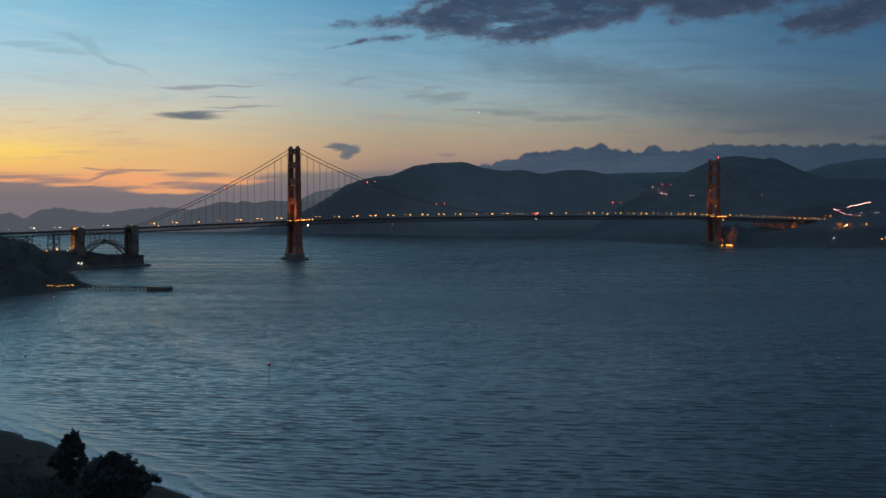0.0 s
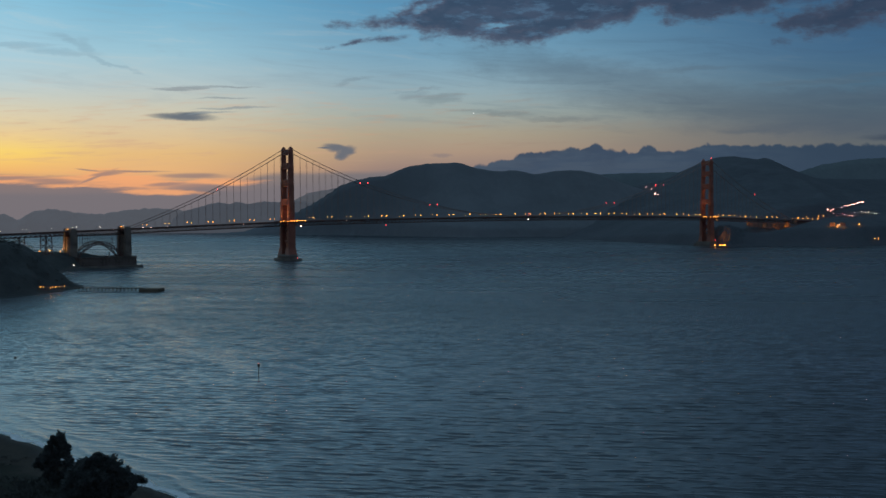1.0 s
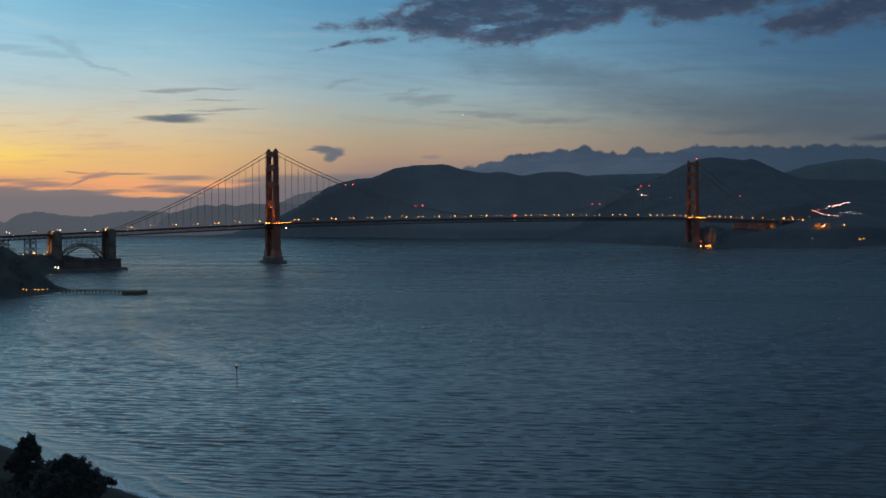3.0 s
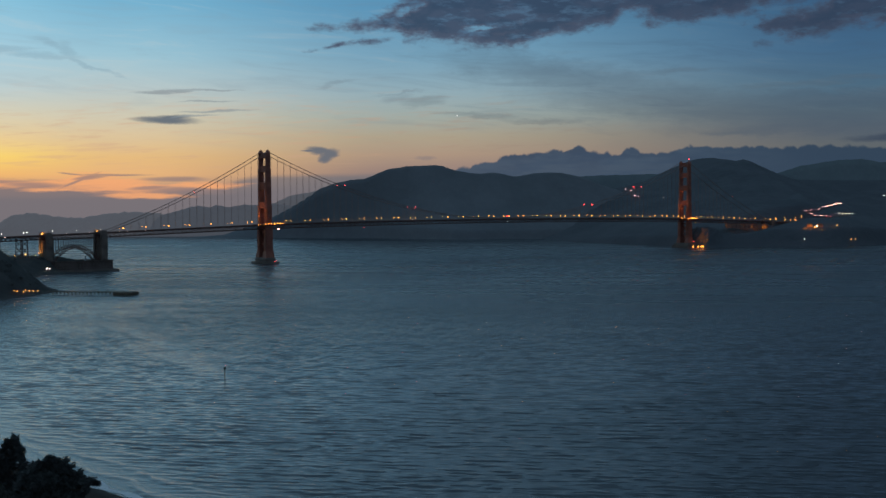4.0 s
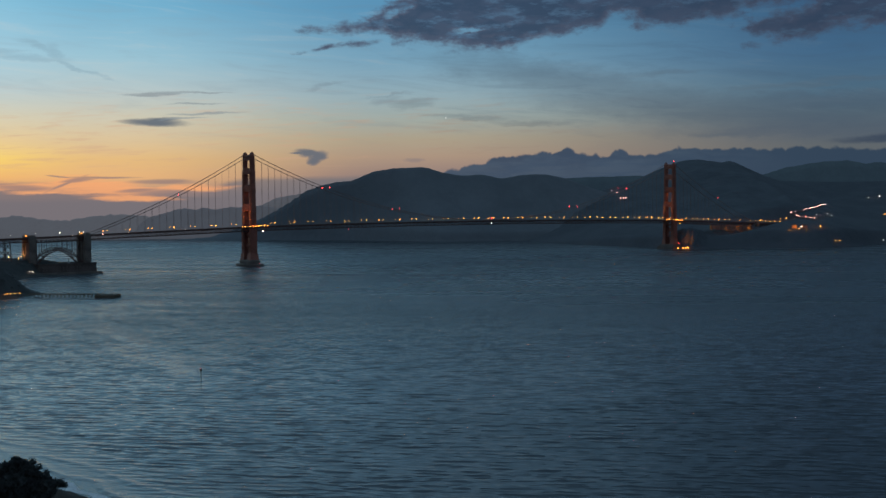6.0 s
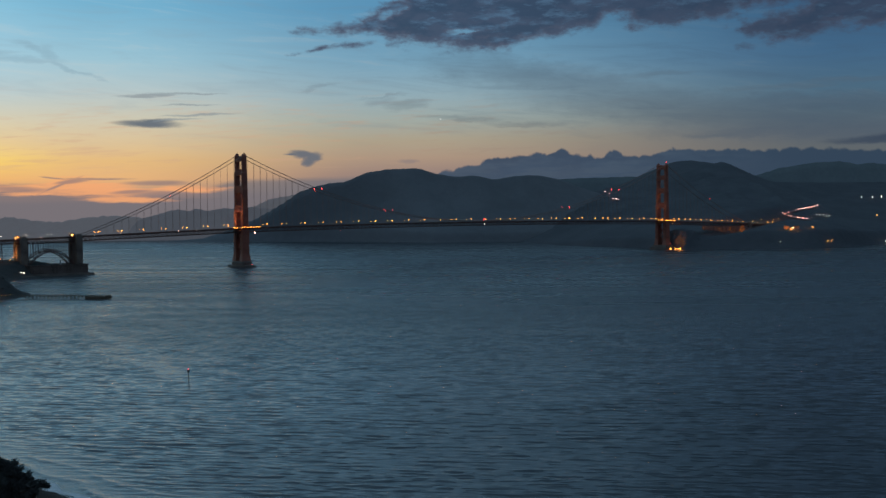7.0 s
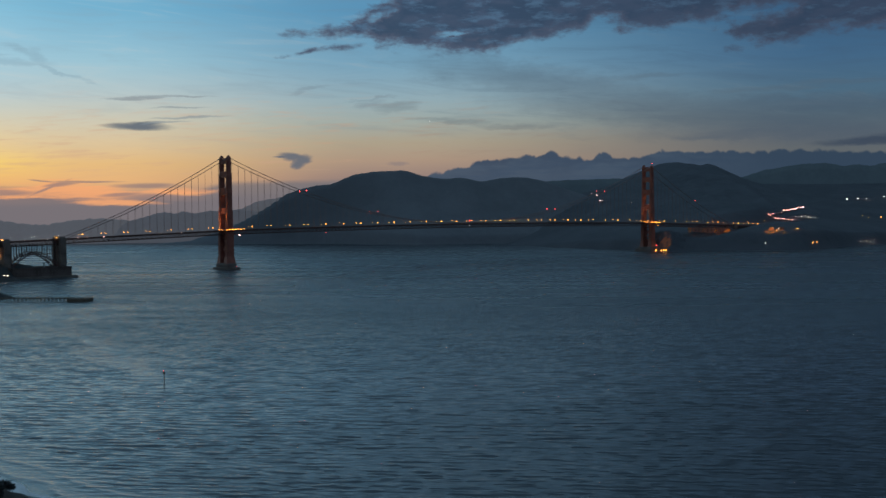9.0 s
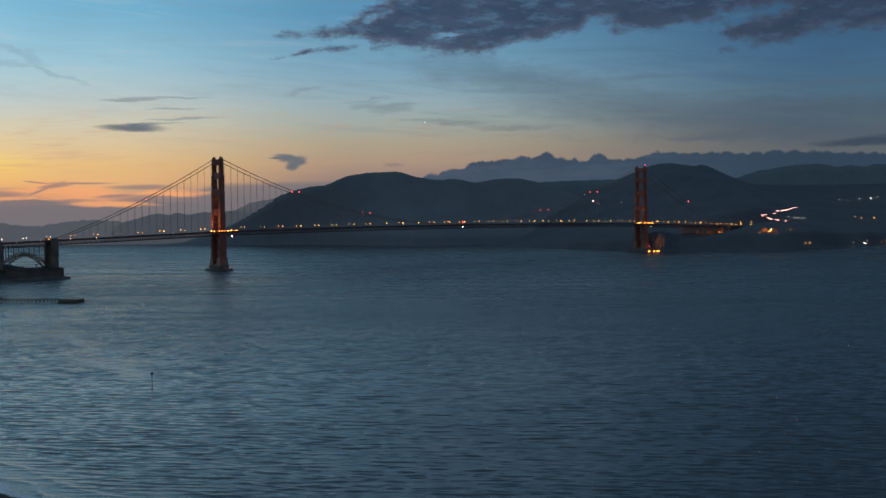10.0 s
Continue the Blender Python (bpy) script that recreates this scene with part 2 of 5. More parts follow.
# small dark clouds
colour = clouds(colour, [(-10.7, 3.7, 1.45, 0.15, -0.03), (-10.5, 3.8, 0.8, 0.13, 0.02)], lin(92, 104, 118), -0.7, 1.0, 0.92, 0.2, bars, 1.2)
colour = clouds(colour, [(-8.6, 4.12, 1.6, 0.05, 0.05), (-9.5, 3.9, 1.0, 0.05, 0.08), (-10.2, 5.0, 1.5, 0.06, 0.06), (-9.0, 5.05, 1.6, 0.04, 0.0), (-8.9, 4.55, 1.2, 0.04, 0.02), (-11.2, 4.9, 0.9, 0.05, 0.02)], lin(136, 146, 152), -0.9, 1.2, 0.7, 0.25, fibres, 2.0)
colour = clouds(colour, [(-3.95, 2.36, 0.55, 0.17, -0.12), (-3.55, 2.2, 0.42, 0.2, 0.25), (-3.7, 2.06, 0.3, 0.2), (-4.4, 2.36, 0.32, 0.05, 0.06)], lin(98, 106, 118), -0.9, 0.9, 0.92, 0.3, W.m("ADD", W.m("MULTIPLY", puffs, 0.5), W.m("MULTIPLY", grain, 0.5)), 2.2)
colour = clouds(colour, [(0.7, 2.05, 0.42, 0.14)], lin(142, 128, 124), -0.6, 1.0, 0.75, 0.5, grain, 1.8)
colour = clouds(colour, [(-0.55, 4.72, 0.8, 0.2, 0.15), (-0.4, 4.95, 1.3, 0.06, 0.12), (-3.2, 5.4, 0.8, 0.1, 0.2)], lin(116, 132, 144), -0.6, 1.6, 0.45, 0.6, fibres, 2.4)
# the evening star
star = W.m("ADD", W.m("POWER", W.m("SUBTRACT", az, 2.2), 2.0), W.m("POWER", W.m("SUBTRACT", el, 3.93), 2.0))
colour = W.mix(W.m("LESS_THAN", star, 0.0008), colour, (0.75, 0.78, 0.75))
back = W.add("ShaderNodeBackground")
W.put(back.inputs[0], colour)
back.inputs[1].default_value = 1.0
W.put(W.add("ShaderNodeOutputWorld").inputs[0], back.outputs[0])


def flood(name, place, target, watts, tint, cone, size=1.5):
    """A floodlight at the foot of what it lights."""
    data = bpy.data.lights.new(name, "SPOT")
    data.energy, data.color, data.spot_size, data.spot_blend, data.shadow_soft_size = watts, tint, radians(cone), 0.6, size
    ob = new(name, data)
    ob.matrix_world = look(place, target)
    return ob


# ---- the bridge's own axes: x north along the roadway from the south tower, y west, z up from the sea ----
SPAN, SIDE = 1280.0, 343.0
BRIDGE = Matrix.Translation((-300, 2344, 0)) @ Matrix.Rotation(math.atan2(0.5991248, 0.8006557), 4, "Z")
SODIUM = (1.0, 0.46, 0.13)


def road_z(s):
    if s < 0:
        return 78 + 0.028 * s
    if s > SPAN:
        return 76 - 0.034 * (s - SPAN)
    return 78 - 2 * s / SPAN + 5.5 * (1 - ((s - 640) / 640) ** 2)


def cable_z(s):
    if s < 0:
        t = -s / SIDE
        return 226.5 + t * (road_z(-SIDE) + 2 - 226.5) - 4 * 10.3 * t * (1 - t)
    if s > SPAN:
        t = (s - SPAN) / SIDE
        return 226.5 + t * (road_z(SPAN + SIDE) + 2 - 226.5) - 4 * 10.3 * t * (1 - t)
    return 85.5 + 141 * ((s - 640) / 640) ** 2


for base in (0, SPAN):
    strong = 0.42 if base else 0.42
    for side in (-1, 1):
        for off in (-1, 1):
            flood("tower_floodlight", BRIDGE @ Vector((base + off * 24, side * 13.7, road_z(base) + 2)), BRIDGE @ Vector((base + off * 5, side * 13.7, 135 if base else 105)), 150000 * strong, (1.0, 0.48, 0.14), 60)

# ---- materials ----


def material(name, colour, rough=0.7, metal=0.0, vary=0.25, scale=0.2, bump=0.0, second=None, fine=2.0, emit=None, strength=0.0, coord="Object"):
    """A painted, stone or earth surface: two scales of variation and a fine relief."""
    mat = bpy.data.materials.new(name)
    mat.use_nodes = True
    N = Nodes(mat.node_tree)
    bsdf = N.add("ShaderNodeBsdfPrincipled")
    vec = N.add("ShaderNodeTexCoord").outputs[coord]
    broad, grain = N.noise(vec, scale, 5, 0.55), N.noise(vec, scale * 9, 5, 0.6)
    f = N.m("ADD", N.m("MULTIPLY", broad, 0.65), N.m("MULTIPLY", grain, 0.35))
    other = second or tuple(c * (1 - vary) for c in colour)
    bright = colour if second else tuple(min(1, c * (1 + vary)) for c in colour)
    N.put(bsdf.inputs["Base Color"], N.mix(N.span(f, 0.35, 0.65), other, bright))
    N.put(bsdf.inputs["Roughness"], N.span(grain, 0.3, 0.7, max(0.05, rough - 0.1), min(1, rough + 0.1)))
    bsdf.inputs["Metallic"].default_value = metal
    bsdf.inputs["Specular IOR Level"].default_value = 0.12 if rough > 0.82 else 0.5
    if bump:
        b = N.add("ShaderNodeBump")
        b.inputs["Distance"].default_value = bump
        b.inputs["Strength"].default_value = 0.8
        N.put(b.inputs["Height"], N.noise(vec, scale * fine * 3, 6, 0.6))
        N.put(bsdf.inputs["Normal"], b.outputs[0])
    if emit:
        bsdf.inputs["Emission Color"].default_value = (*emit, 1)
        bsdf.inputs["Emission Strength"].default_value = strength
    N.put(N.add("ShaderNodeOutputMaterial").inputs[0], bsdf.outputs[0])
    return mat


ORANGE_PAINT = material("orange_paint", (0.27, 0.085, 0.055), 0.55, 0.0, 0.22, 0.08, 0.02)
# the towers' orange, with underside shade darkened into the colour
DECK_PAINT = material("shaded_orange_paint", (0.1, 0.046, 0.038), 0.7, 0.0, 0.25, 0.08, 0.02)
# haze put into the colour, so cables and ropes fade against the hill
CABLE_PAINT = material("haze_greyed_cable_paint", (0.2, 0.13, 0.11), 0.6, 0.0, 0.2, 0.1)
DARK_CONCRETE = material("wet_concrete", (0.13, 0.1, 0.085), 0.75, 0.0, 0.3, 0.08, 0.05)
ASPHALT = material("asphalt", (0.05, 0.05, 0.052), 0.85, 0.0, 0.2, 0.3, 0.01)
BRICK = material("old_brick", (0.115, 0.085, 0.075), 0.9, 0.0, 0.3, 0.1, 0.05)
TIMBER = material("pier_timber", (0.13, 0.1, 0.075), 0.85, 0.0, 0.35, 0.4, 0.02)
STEEL = material("galvanised_steel", (0.35, 0.36, 0.37), 0.45, 0.8, 0.2, 1.0)
DARK_STEEL = material("dark_steel", (0.06, 0.055, 0.05), 0.6, 0.4, 0.3, 1.0)
# haze put into both hill colours: bluish, and paler on the farther one
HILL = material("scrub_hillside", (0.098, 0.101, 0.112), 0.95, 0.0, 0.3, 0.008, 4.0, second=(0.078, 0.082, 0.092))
PALE_HILL = material("haze_paled_hillside", (0.162, 0.164, 0.175), 0.95, 0.0, 0.3, 0.006, 4.0, second=(0.136, 0.14, 0.15))
PYLON_CONCRETE = material("stained_concrete", (0.17, 0.135, 0.115), 0.85, 0.0, 0.3, 0.06, 0.06)
BLUFF = material("wooded_bluff", (0.07, 0.07, 0.068), 0.95, 0.0, 0.3, 0.03, 1.5, second=(0.045, 0.046, 0.046))
# far ridges: evening haze imitated by a faint glow of the surface
FAR_WEST = material("haze_glow_western_ridge", (0.08, 0.08, 0.08), 1.0, 0.0, 0.15, 0.01, emit=lin(84, 85, 91), strength=0.8)
TWIN_WEST = material("haze_glow_twin_ridge", (0.08, 0.08, 0.082), 1.0, 0.0, 0.15, 0.01, emit=lin(76, 78, 85), strength=0.74)
FAR_NORTH = material("haze_glow_northern_ridge", (0.07, 0.075, 0.07), 1.0, 0.0, 0.15, 0.01, emit=lin(36, 52, 66), strength=0.55)
BARK = material("cypress_bark", (0.09, 0.07, 0.055), 0.95, 0.0, 0.3, 1.5, 0.03)
FOLIAGE = material("cypress_foliage", (0.085, 0.09, 0.088), 0.9, 0.0, 0.4, 0.6)
SCRUB = material("dune_scrub", (0.07, 0.07, 0.066), 0.9, 0.0, 0.35, 0.5)


def glowing(name, tint, strength):
    return material(name, tint, 0.4, emit=tint, strength=strength)


LAMP_AMBER = glowing("amber_lamp_glass", (1.0, 0.34, 0.045), 9.5)
LAMP_WHITE = glowing("white_lamp_glass", (1.0, 0.82, 0.62), 14)
SODIUM_WALL = (1.0, 0.27, 0.0)
LAMP_PINK = glowing("headlamp_glass", (1.0, 0.42, 0.36), 16)
LAMP_RED = glowing("red_beacon_glass", (1.0, 0.05, 0.05), 7)


def sea_material():
    """Wind-roughened water: the fine ripples in the gloss, longer ones in the relief, smooth tidal streaks."""
    mat = bpy.data.materials.new("sea_water")
    mat.use_nodes = True
    N = Nodes(mat.node_tree)
    bsdf = N.add("ShaderNodeBsdfPrincipled")
    bsdf.inputs["Base Color"].default_value = (0.04, 0.049, 0.061, 1)
    bsdf.inputs["Specular IOR Level"].default_value = 0.5
    bsdf.inputs["IOR"].default_value = 1.333
    place = N.add("ShaderNodeNewGeometry").outputs["Position"]
    turned = N.add("ShaderNodeVectorRotate", rotation_type="Z_AXIS")
    N.put(turned.inputs[0], place)
    turned.inputs["Angle"].default_value = 0.12
    s = N.add("ShaderNodeSeparateXYZ")
    N.put(s.inputs[0], place)
    x, y = s.outputs[0], s.outputs[1]

    def waves(sx, sy, detail, rough, distort):
        sc = N.add("ShaderNodeVectorMath", operation="MULTIPLY")
        N.put(sc.inputs[0], turned.outputs[0])
        sc.inputs[1].default_value = (sx, sy, 0.0)
        return N.noise(sc.outputs[0], 1.0, detail, rough, distort)

    ripple = waves(0.45, 0.9, 4, 0.6, 0.3)
    chop = waves(0.16, 0.06, 5, 0.62, 0.4)
    patches = waves(0.0016, 0.006, 5, 0.6, 0.8)
    lines = waves(0.0011, 0.014, 4, 0.55, 0.5)
    rip = waves(0.05, 0.02, 4, 0.6, 0.6)
    wobble = N.m("MULTIPLY", N.m("SUBTRACT", patches, 0.5), 1.0)
    # smooth streaks: where they lie at x = 0, how they slant, half width, reach, strength
    smooth_water = N.m("MULTIPLY", N.span(lines, 0.5, 0.66), N.span(y, 700, 1900, 0.15, 0.4))
    for y0, lean, wide, x0, x1, strength in ((2165.0, 0.02, 44.0, -640.0, -290.0, 1.0), (1945.0, 0.05, 66.0, -300.0, 260.0, 0.8), (2420.0, 0.05, 60.0, -700.0, -420.0, 0.5),
                                             (332.6, -2.39, 50.0, -345.0, -135.0, 0.35), (446.6, -1.6, 20.0, -250.0, -128.0, 0.4), (2040.0, 1.5, 90.0, -580.0, -390.0, 0.7)):
        off = N.m("SUBTRACT", y, N.m("ADD", y0, N.m("MULTIPLY", x, lean)))
        off = N.m("ADD", off, N.m("MULTIPLY", wobble, wide * 3.0))
        line = N.m("MULTIPLY", N.span(N.m("ABSOLUTE", off), wide, 0.0), N.m("MULTIPLY", N.span(x, x0, x0 + 90), N.span(x, x1, x1 - 90)))
        smooth_water = N.m("MAXIMUM", smooth_water, N.m("MULTIPLY", line, N.m("MULTIPLY", N.span(chop, 0.3, 0.6, 0.4, 1.0), strength)))
    # the lee of the beach
    lee = N.m("MULTIPLY", N.span(N.m("ADD", x, N.m("MULTIPLY", wobble, 300.0)), -150, -420), N.span(y, 1500, 1300))
    smooth_water = N.m("MAXIMUM", smooth_water, N.m("MULTIPLY", lee, 0.6))
    wind = N.m("MULTIPLY", N.span(patches, 0.36, 0.62, 0.86, 1.12), N.span(y, 400, 1500, 0.84, 1.08))
    N.put(bsdf.inputs["Roughness"], N.m("MULTIPLY", N.m("MULTIPLY", wind, N.span(smooth_water, 0.0, 1.0, 1.0, 0.28)), N.m("MULTIPLY", N.span(y, 450, 1500, 0.12, 0.25), N.span(y, 2100, 3000, 1.0, 1.1))))
    height = N.m("ADD", N.m("MULTIPLY", ripple, 0.1), N.m("MULTIPLY", chop, N.span(y, 500, 1300, 0.1, 5.5)))
    # tide rips in the open strait
    height = N.m("ADD", height, N.m("MULTIPLY", rip, N.span(y, 1400, 2300, 0.0, 9.0)))
    b = N.add("ShaderNodeBump")
    N.put(b.inputs["Strength"], 1.0)
    b.inputs["Distance"].default_value = 1.0
    N.put(b.inputs["Height"], N.m("MULTIPLY", height, N.span(smooth_water, 0.0, 1.0, 1.0, 0.3)))
    N.put(bsdf.inputs["Normal"], b.outputs[0])
    N.put(N.add("ShaderNodeOutputMaterial").inputs[0], bsdf.outputs[0])
    return mat


SEA = sea_material()


def shore_material():
    """Damp sand near the water's edge, dark dune scrub above it."""
    mat = bpy.data.materials.new("beach_sand")
    mat.use_nodes = True
    N = Nodes(mat.node_tree)
    bsdf = N.add("ShaderNodeBsdfPrincipled")
    bsdf.inputs["Specular IOR Level"].default_value = 0.1
    place = N.add("ShaderNodeNewGeometry").outputs["Position"]
    s = N.add("ShaderNodeSeparateXYZ")
    N.put(s.inputs[0], place)
    broad, grain = N.noise(place, 0.06, 5, 0.6), N.noise(place, 0.9, 5, 0.6)
    sand = N.mix(N.span(grain, 0.3, 0.7), (0.036, 0.028, 0.023), (0.06, 0.048, 0.039))
    sand = N.mix(N.span(s.outputs[2], 0.2, 0.8), (0.034, 0.029, 0.026), sand)
    scrub = N.mix(N.span(grain, 0.35, 0.65), (0.014, 0.015, 0.011), (0.032, 0.03, 0.022))
    level = N.m("ADD", s.outputs[2], N.m("MULTIPLY", N.m("SUBTRACT", broad, 0.5), 3.0))
    N.put(bsdf.inputs["Base Color"], N.mix(N.span(level, 1.2, 2.1), sand, scrub))
    N.put(bsdf.inputs["Roughness"], N.span(s.outputs[2], 0.1, 0.5, 0.7, 0.95))
    b = N.add("ShaderNodeBump")
    b.inputs["Distance"].default_value = 0.35
    N.put(b.inputs["Height"], grain)
    N.put(bsdf.inputs["Normal"], b.outputs[0])
    N.put(N.add("ShaderNodeOutputMaterial").inputs[0], bsdf.outputs[0])
    return mat


SHORE = shore_material()
FOAM = material("sea_foam", (0.62, 0.62, 0.63), 0.7, 0.0, 0.16, 0.3, 0.05)

# ---- building helpers ----


class Build:
    """Collects corners and faces of one mesh."""

    def __init__(self):
        self.v, self.f = [], []

    def loft(self, rings, closed_ends=True):
        """Rings of equally many corners, one after the other."""
        o, n = len(self.v), len(rings[0])
        for r in rings:
            self.v.extend(tuple(p) for p in r)
        for k in range(len(rings) - 1):
            for i in range(n):
                j = (i + 1) % n
                self.f.append((o + k * n + i, o + k * n + j, o + (k + 1) * n + j, o + (k + 1) * n + i))
        if closed_ends:
            self.f.append(tuple(o + i for i in reversed(range(n))))
            self.f.append(tuple(o + (len(rings) - 1) * n + i for i in range(n)))
        return self

    def block(self, x0, x1, y0, y1, z0, z1, inset=0.0):
        """A block whose top is drawn in by inset."""
        i = inset
        return self.loft([[(x0, y0, z0), (x1, y0, z0), (x1, y1, z0), (x0, y1, z0)], [(x0 + i, y0 + i, z1), (x1 - i, y0 + i, z1), (x1 - i, y1 - i, z1), (x0 + i, y1 - i, z1)]])

    def fluted(self, x, y, a, b, z0, z1, c=0.8):
        """A shaft with stepped-in corners, as of riveted cells."""
        out = [(-a, -b + c), (-a + c, -b + c), (-a + c, -b), (a - c, -b), (a - c, -b + c), (a, -b + c), (a, b - c), (a - c, b - c), (a - c, b), (-a + c, b), (-a + c, b - c), (-a, b - c)]
        return self.loft([[(x + p, y + q, z) for p, q in out] for z in (z0, z1)])

    def bar(self, p, q, w, h=None):
        """A straight member of width w and height h from p to q."""
        p, q, h = Vector(p), Vector(q), h or w
        d = (q - p).normalized()
        side = d.cross(Vector((0, 0, 1)))
        side = side.normalized() if side.length > 1e-4 else Vector((1, 0, 0))
        up = side.cross(d)
        ring = [side * w / 2 * i + up * h / 2 * j for i, j in ((-1, -1), (1, -1), (1, 1), (-1, 1))]
        return self.loft([[p + r for r in ring], [q + r for r in ring]])

    def tube(self, pts, r, n=6):
        rings = []
        radii = r if isinstance(r, (list, tuple)) else [r] * len(pts)
        for k, p in enumerate(pts):
            d = (Vector(pts[min(k + 1, len(pts) - 1)]) - Vector(pts[max(k - 1, 0)])).normalized()
            side = d.cross(Vector((0, 0, 1)) if abs(d.z) < 0.95 else Vector((1, 0, 0))).normalized()
            up = side.cross(d)
            rings.append([Vector(p) + (side * math.cos(a) + up * math.sin(a)) * radii[k] for a in (2 * math.pi * i / n for i in range(n))])
        return self.loft(rings)

    def ball(self, c, r, squash=1.0, n=8, m=5):
        rings = [[(c[0] + r * math.sin(t) * math.cos(a), c[1] + r * math.sin(t) * math.sin(a), c[2] - r * squash * math.cos(t)) for a in (2 * math.pi * i / n for i in range(n))]
                 for t in (math.pi * (k + 0.15) / (m + 0.3) for k in range(m + 1))]
        return self.loft(rings)

    def sweep(self, rows, outline):
        """An outline of (y, z) carried along rows of (x, z)."""
        return self.loft([[(x, y, z + dz) for y, dz in outline] for x, z in rows])

    def mesh(self, name, mat):
        me = bpy.data.meshes.new(name)
        me.from_pydata(self.v, [], self.f)
        me.materials.append(mat)
        me.update()
        return me


def part(name, made, mat, parent, label=""):
    me = made if isinstance(made, bpy.types.Mesh) else made.mesh(name, mat)
    ob = new(name, me)
    ob.parent = parent
    return tagged(ob, label) if label else ob


def thing(name, m, label, category, group="", kind=""):
    ob = new(name)
    ob.empty_display_size = 0.5
    ob.matrix_world = m
    return tagged(ob, label, category, group, kind)


def smooth(ob):
    ob.data.polygons.foreach_set("use_smooth", [True] * len(ob.data.polygons))
    return ob


# ---- terrain ----


def step(a, b, x):
    t = np.clip((x - a) / (b - a), 0, 1)
    return t * t * (3 - 2 * t)


def rough(x, y, size, seed=0.0, octaves=4):
    """A cheap smooth noise, about -1 to 1, with features of that size."""
    total, amp, k = 0.0, 1.0, 2 * math.pi / size
    for i in range(octaves):
        a, b = 1.3 * i + seed, 2.1 * i + 1.7 * seed
        total = total + amp * 0.5 * (np.sin(k * (x * math.cos(a) + y * math.sin(a)) + b + 1.3 * np.sin(k * 0.6 * (y * math.cos(b) - x * math.sin(b)) + a))
                                     + np.sin(k * (y * math.cos(a + 1) - x * math.sin(a + 1)) * 1.17 + 2 * b + 1.1 * np.sin(k * 0.7 * (x + y) + b)))
        amp, k = amp * 0.5, k * 2.1
    return total / 1.9


def curve(pairs):
    px, py = np.array([p[0] for p in pairs], float), np.array([p[1] for p in pairs], float)

    def at(x):
        # a smoothed broken line
        w = 14.0
        return sum(np.interp(x + d * w, px, py) for d in (-1, -0.5, 0, 0.5, 1)) / 5
    return at


def hill_height(x, y, crest, ridge_y, front, cliff, seed, gully=0.12, bumps=1.6):
    """The slope from a shoreline up to a crest line, with gullies, and down behind."""
    h, f = crest(x), front(x)
    t = (y - f) / np.maximum(ridge_y - f, 50)
    rise = cliff * step(0, 0.05, t) + (1 - cliff) * np.clip(t, 0, 1) ** 1.15
    spur = rough(x + 40 * np.sin(y / 170), y * 0.25, 210, seed) * gully + rough(x, y, 90, seed + 2) * gully * 0.35
    z = h * rise * (1 + spur * 4 * np.clip(t, 0, 1) * np.clip(1 - t, 0, 1)) + rough(x, y, 38, seed + 4) * bumps
    z = np.where(t > 1, z * (1 - 0.7 * step(1, 1.9, t)), z)
    return np.where(t < 0, -6.0, z)


def sheet(name, x0, x1, y0, y1, dx, dy, height, mat, shade=True):
    xs, ys = np.arange(x0, x1 + dx / 2, dx), np.arange(y0, y1 + dy / 2, dy)
    gx, gy = np.meshgrid(xs, ys)
    gz = height(gx, gy)
    nx, ny = len(xs), len(ys)
    me = bpy.data.meshes.new(name)
    ids = np.arange(nx * ny).reshape(ny, nx)
    faces = np.stack([ids[:-1, :-1], ids[:-1, 1:], ids[1:, 1:], ids[1:, :-1]], -1).reshape(-1, 4)
    me.from_pydata(np.stack([gx, gy, gz], -1).reshape(-1, 3).tolist(), [], faces.tolist())
    me.materials.append(mat)
    ob = new(name, me)
    return smooth(ob) if shade else ob


MAIN_CREST = curve([(-860, -8), (-790, 2), (-680, 10), (-567, 44), (-467, 88), (-387, 132), (-327, 173), (-267, 193), (-207, 207), (-167, 206), (-87, 241), (-7, 253), (103, 256), (153, 238), (233, 224),
                    (293, 230), (373, 214), (453, 228), (534, 228), (614, 210), (675, 186), (755, 158), (856, 120), (1000, 60)])
MAIN_FRONT = curve([(-900, 4340), (-567, 4290), (-400, 4230), (-147, 4160), (140, 3940), (300, 3990), (431, 4005), (520, 4000), (700, 3990), (1000, 3980)])
NORTH_CREST = curve([(420, -12), (500, 40), (600, 115), (675, 152), (755, 172), (866, 199), (966, 246), (1048, 279), (1109, 283), (1170, 276), (1191, 269), (1231, 279), (1252, 268),
                     (1335, 230), (1415, 202), (1610, 198), (2000, 200), (2500, 190)])
NORTH_FRONT = curve([(420, 3900), (489, 3620), (600, 3365), (663, 3272), (720, 3150), (760, 3085), (928, 3100), (1060, 3080), (1153, 3090), (1300, 3270), (1578, 3560), (2500, 3640)])
WEST_CREST = curve([(-2200, 60), (-1674, 69), (-1631, 75), (-1577, 44), (-1545, 77), (-1458, 93), (-1350, 76), (-1264, 72), (-1177, 87), (-1069, 95), (-1000, 92), (-939, 84), (-880, 70), (-800, 20), (-700, -8)])
TWIN_CREST = curve([(-1060, -8), (-1000, 50), (-945, 84), (-885, 98), (-840, 113), (-815, 118), (-790, 114), (-773, 107), (-740, 121), (-698, 110), (-644, 120), (-580, 118), (-527, 126), (-400, 110), (-100, 60)])
MISTY_CREST = curve([(-700, 60), (-536, 126), (-470, 159), (-403, 168), (-293, 190), (0, 180)])
SADDLE_CREST = curve([(480, 198), (661, 221), (747, 225), (919, 228), (1005, 226), (1200, 200)])
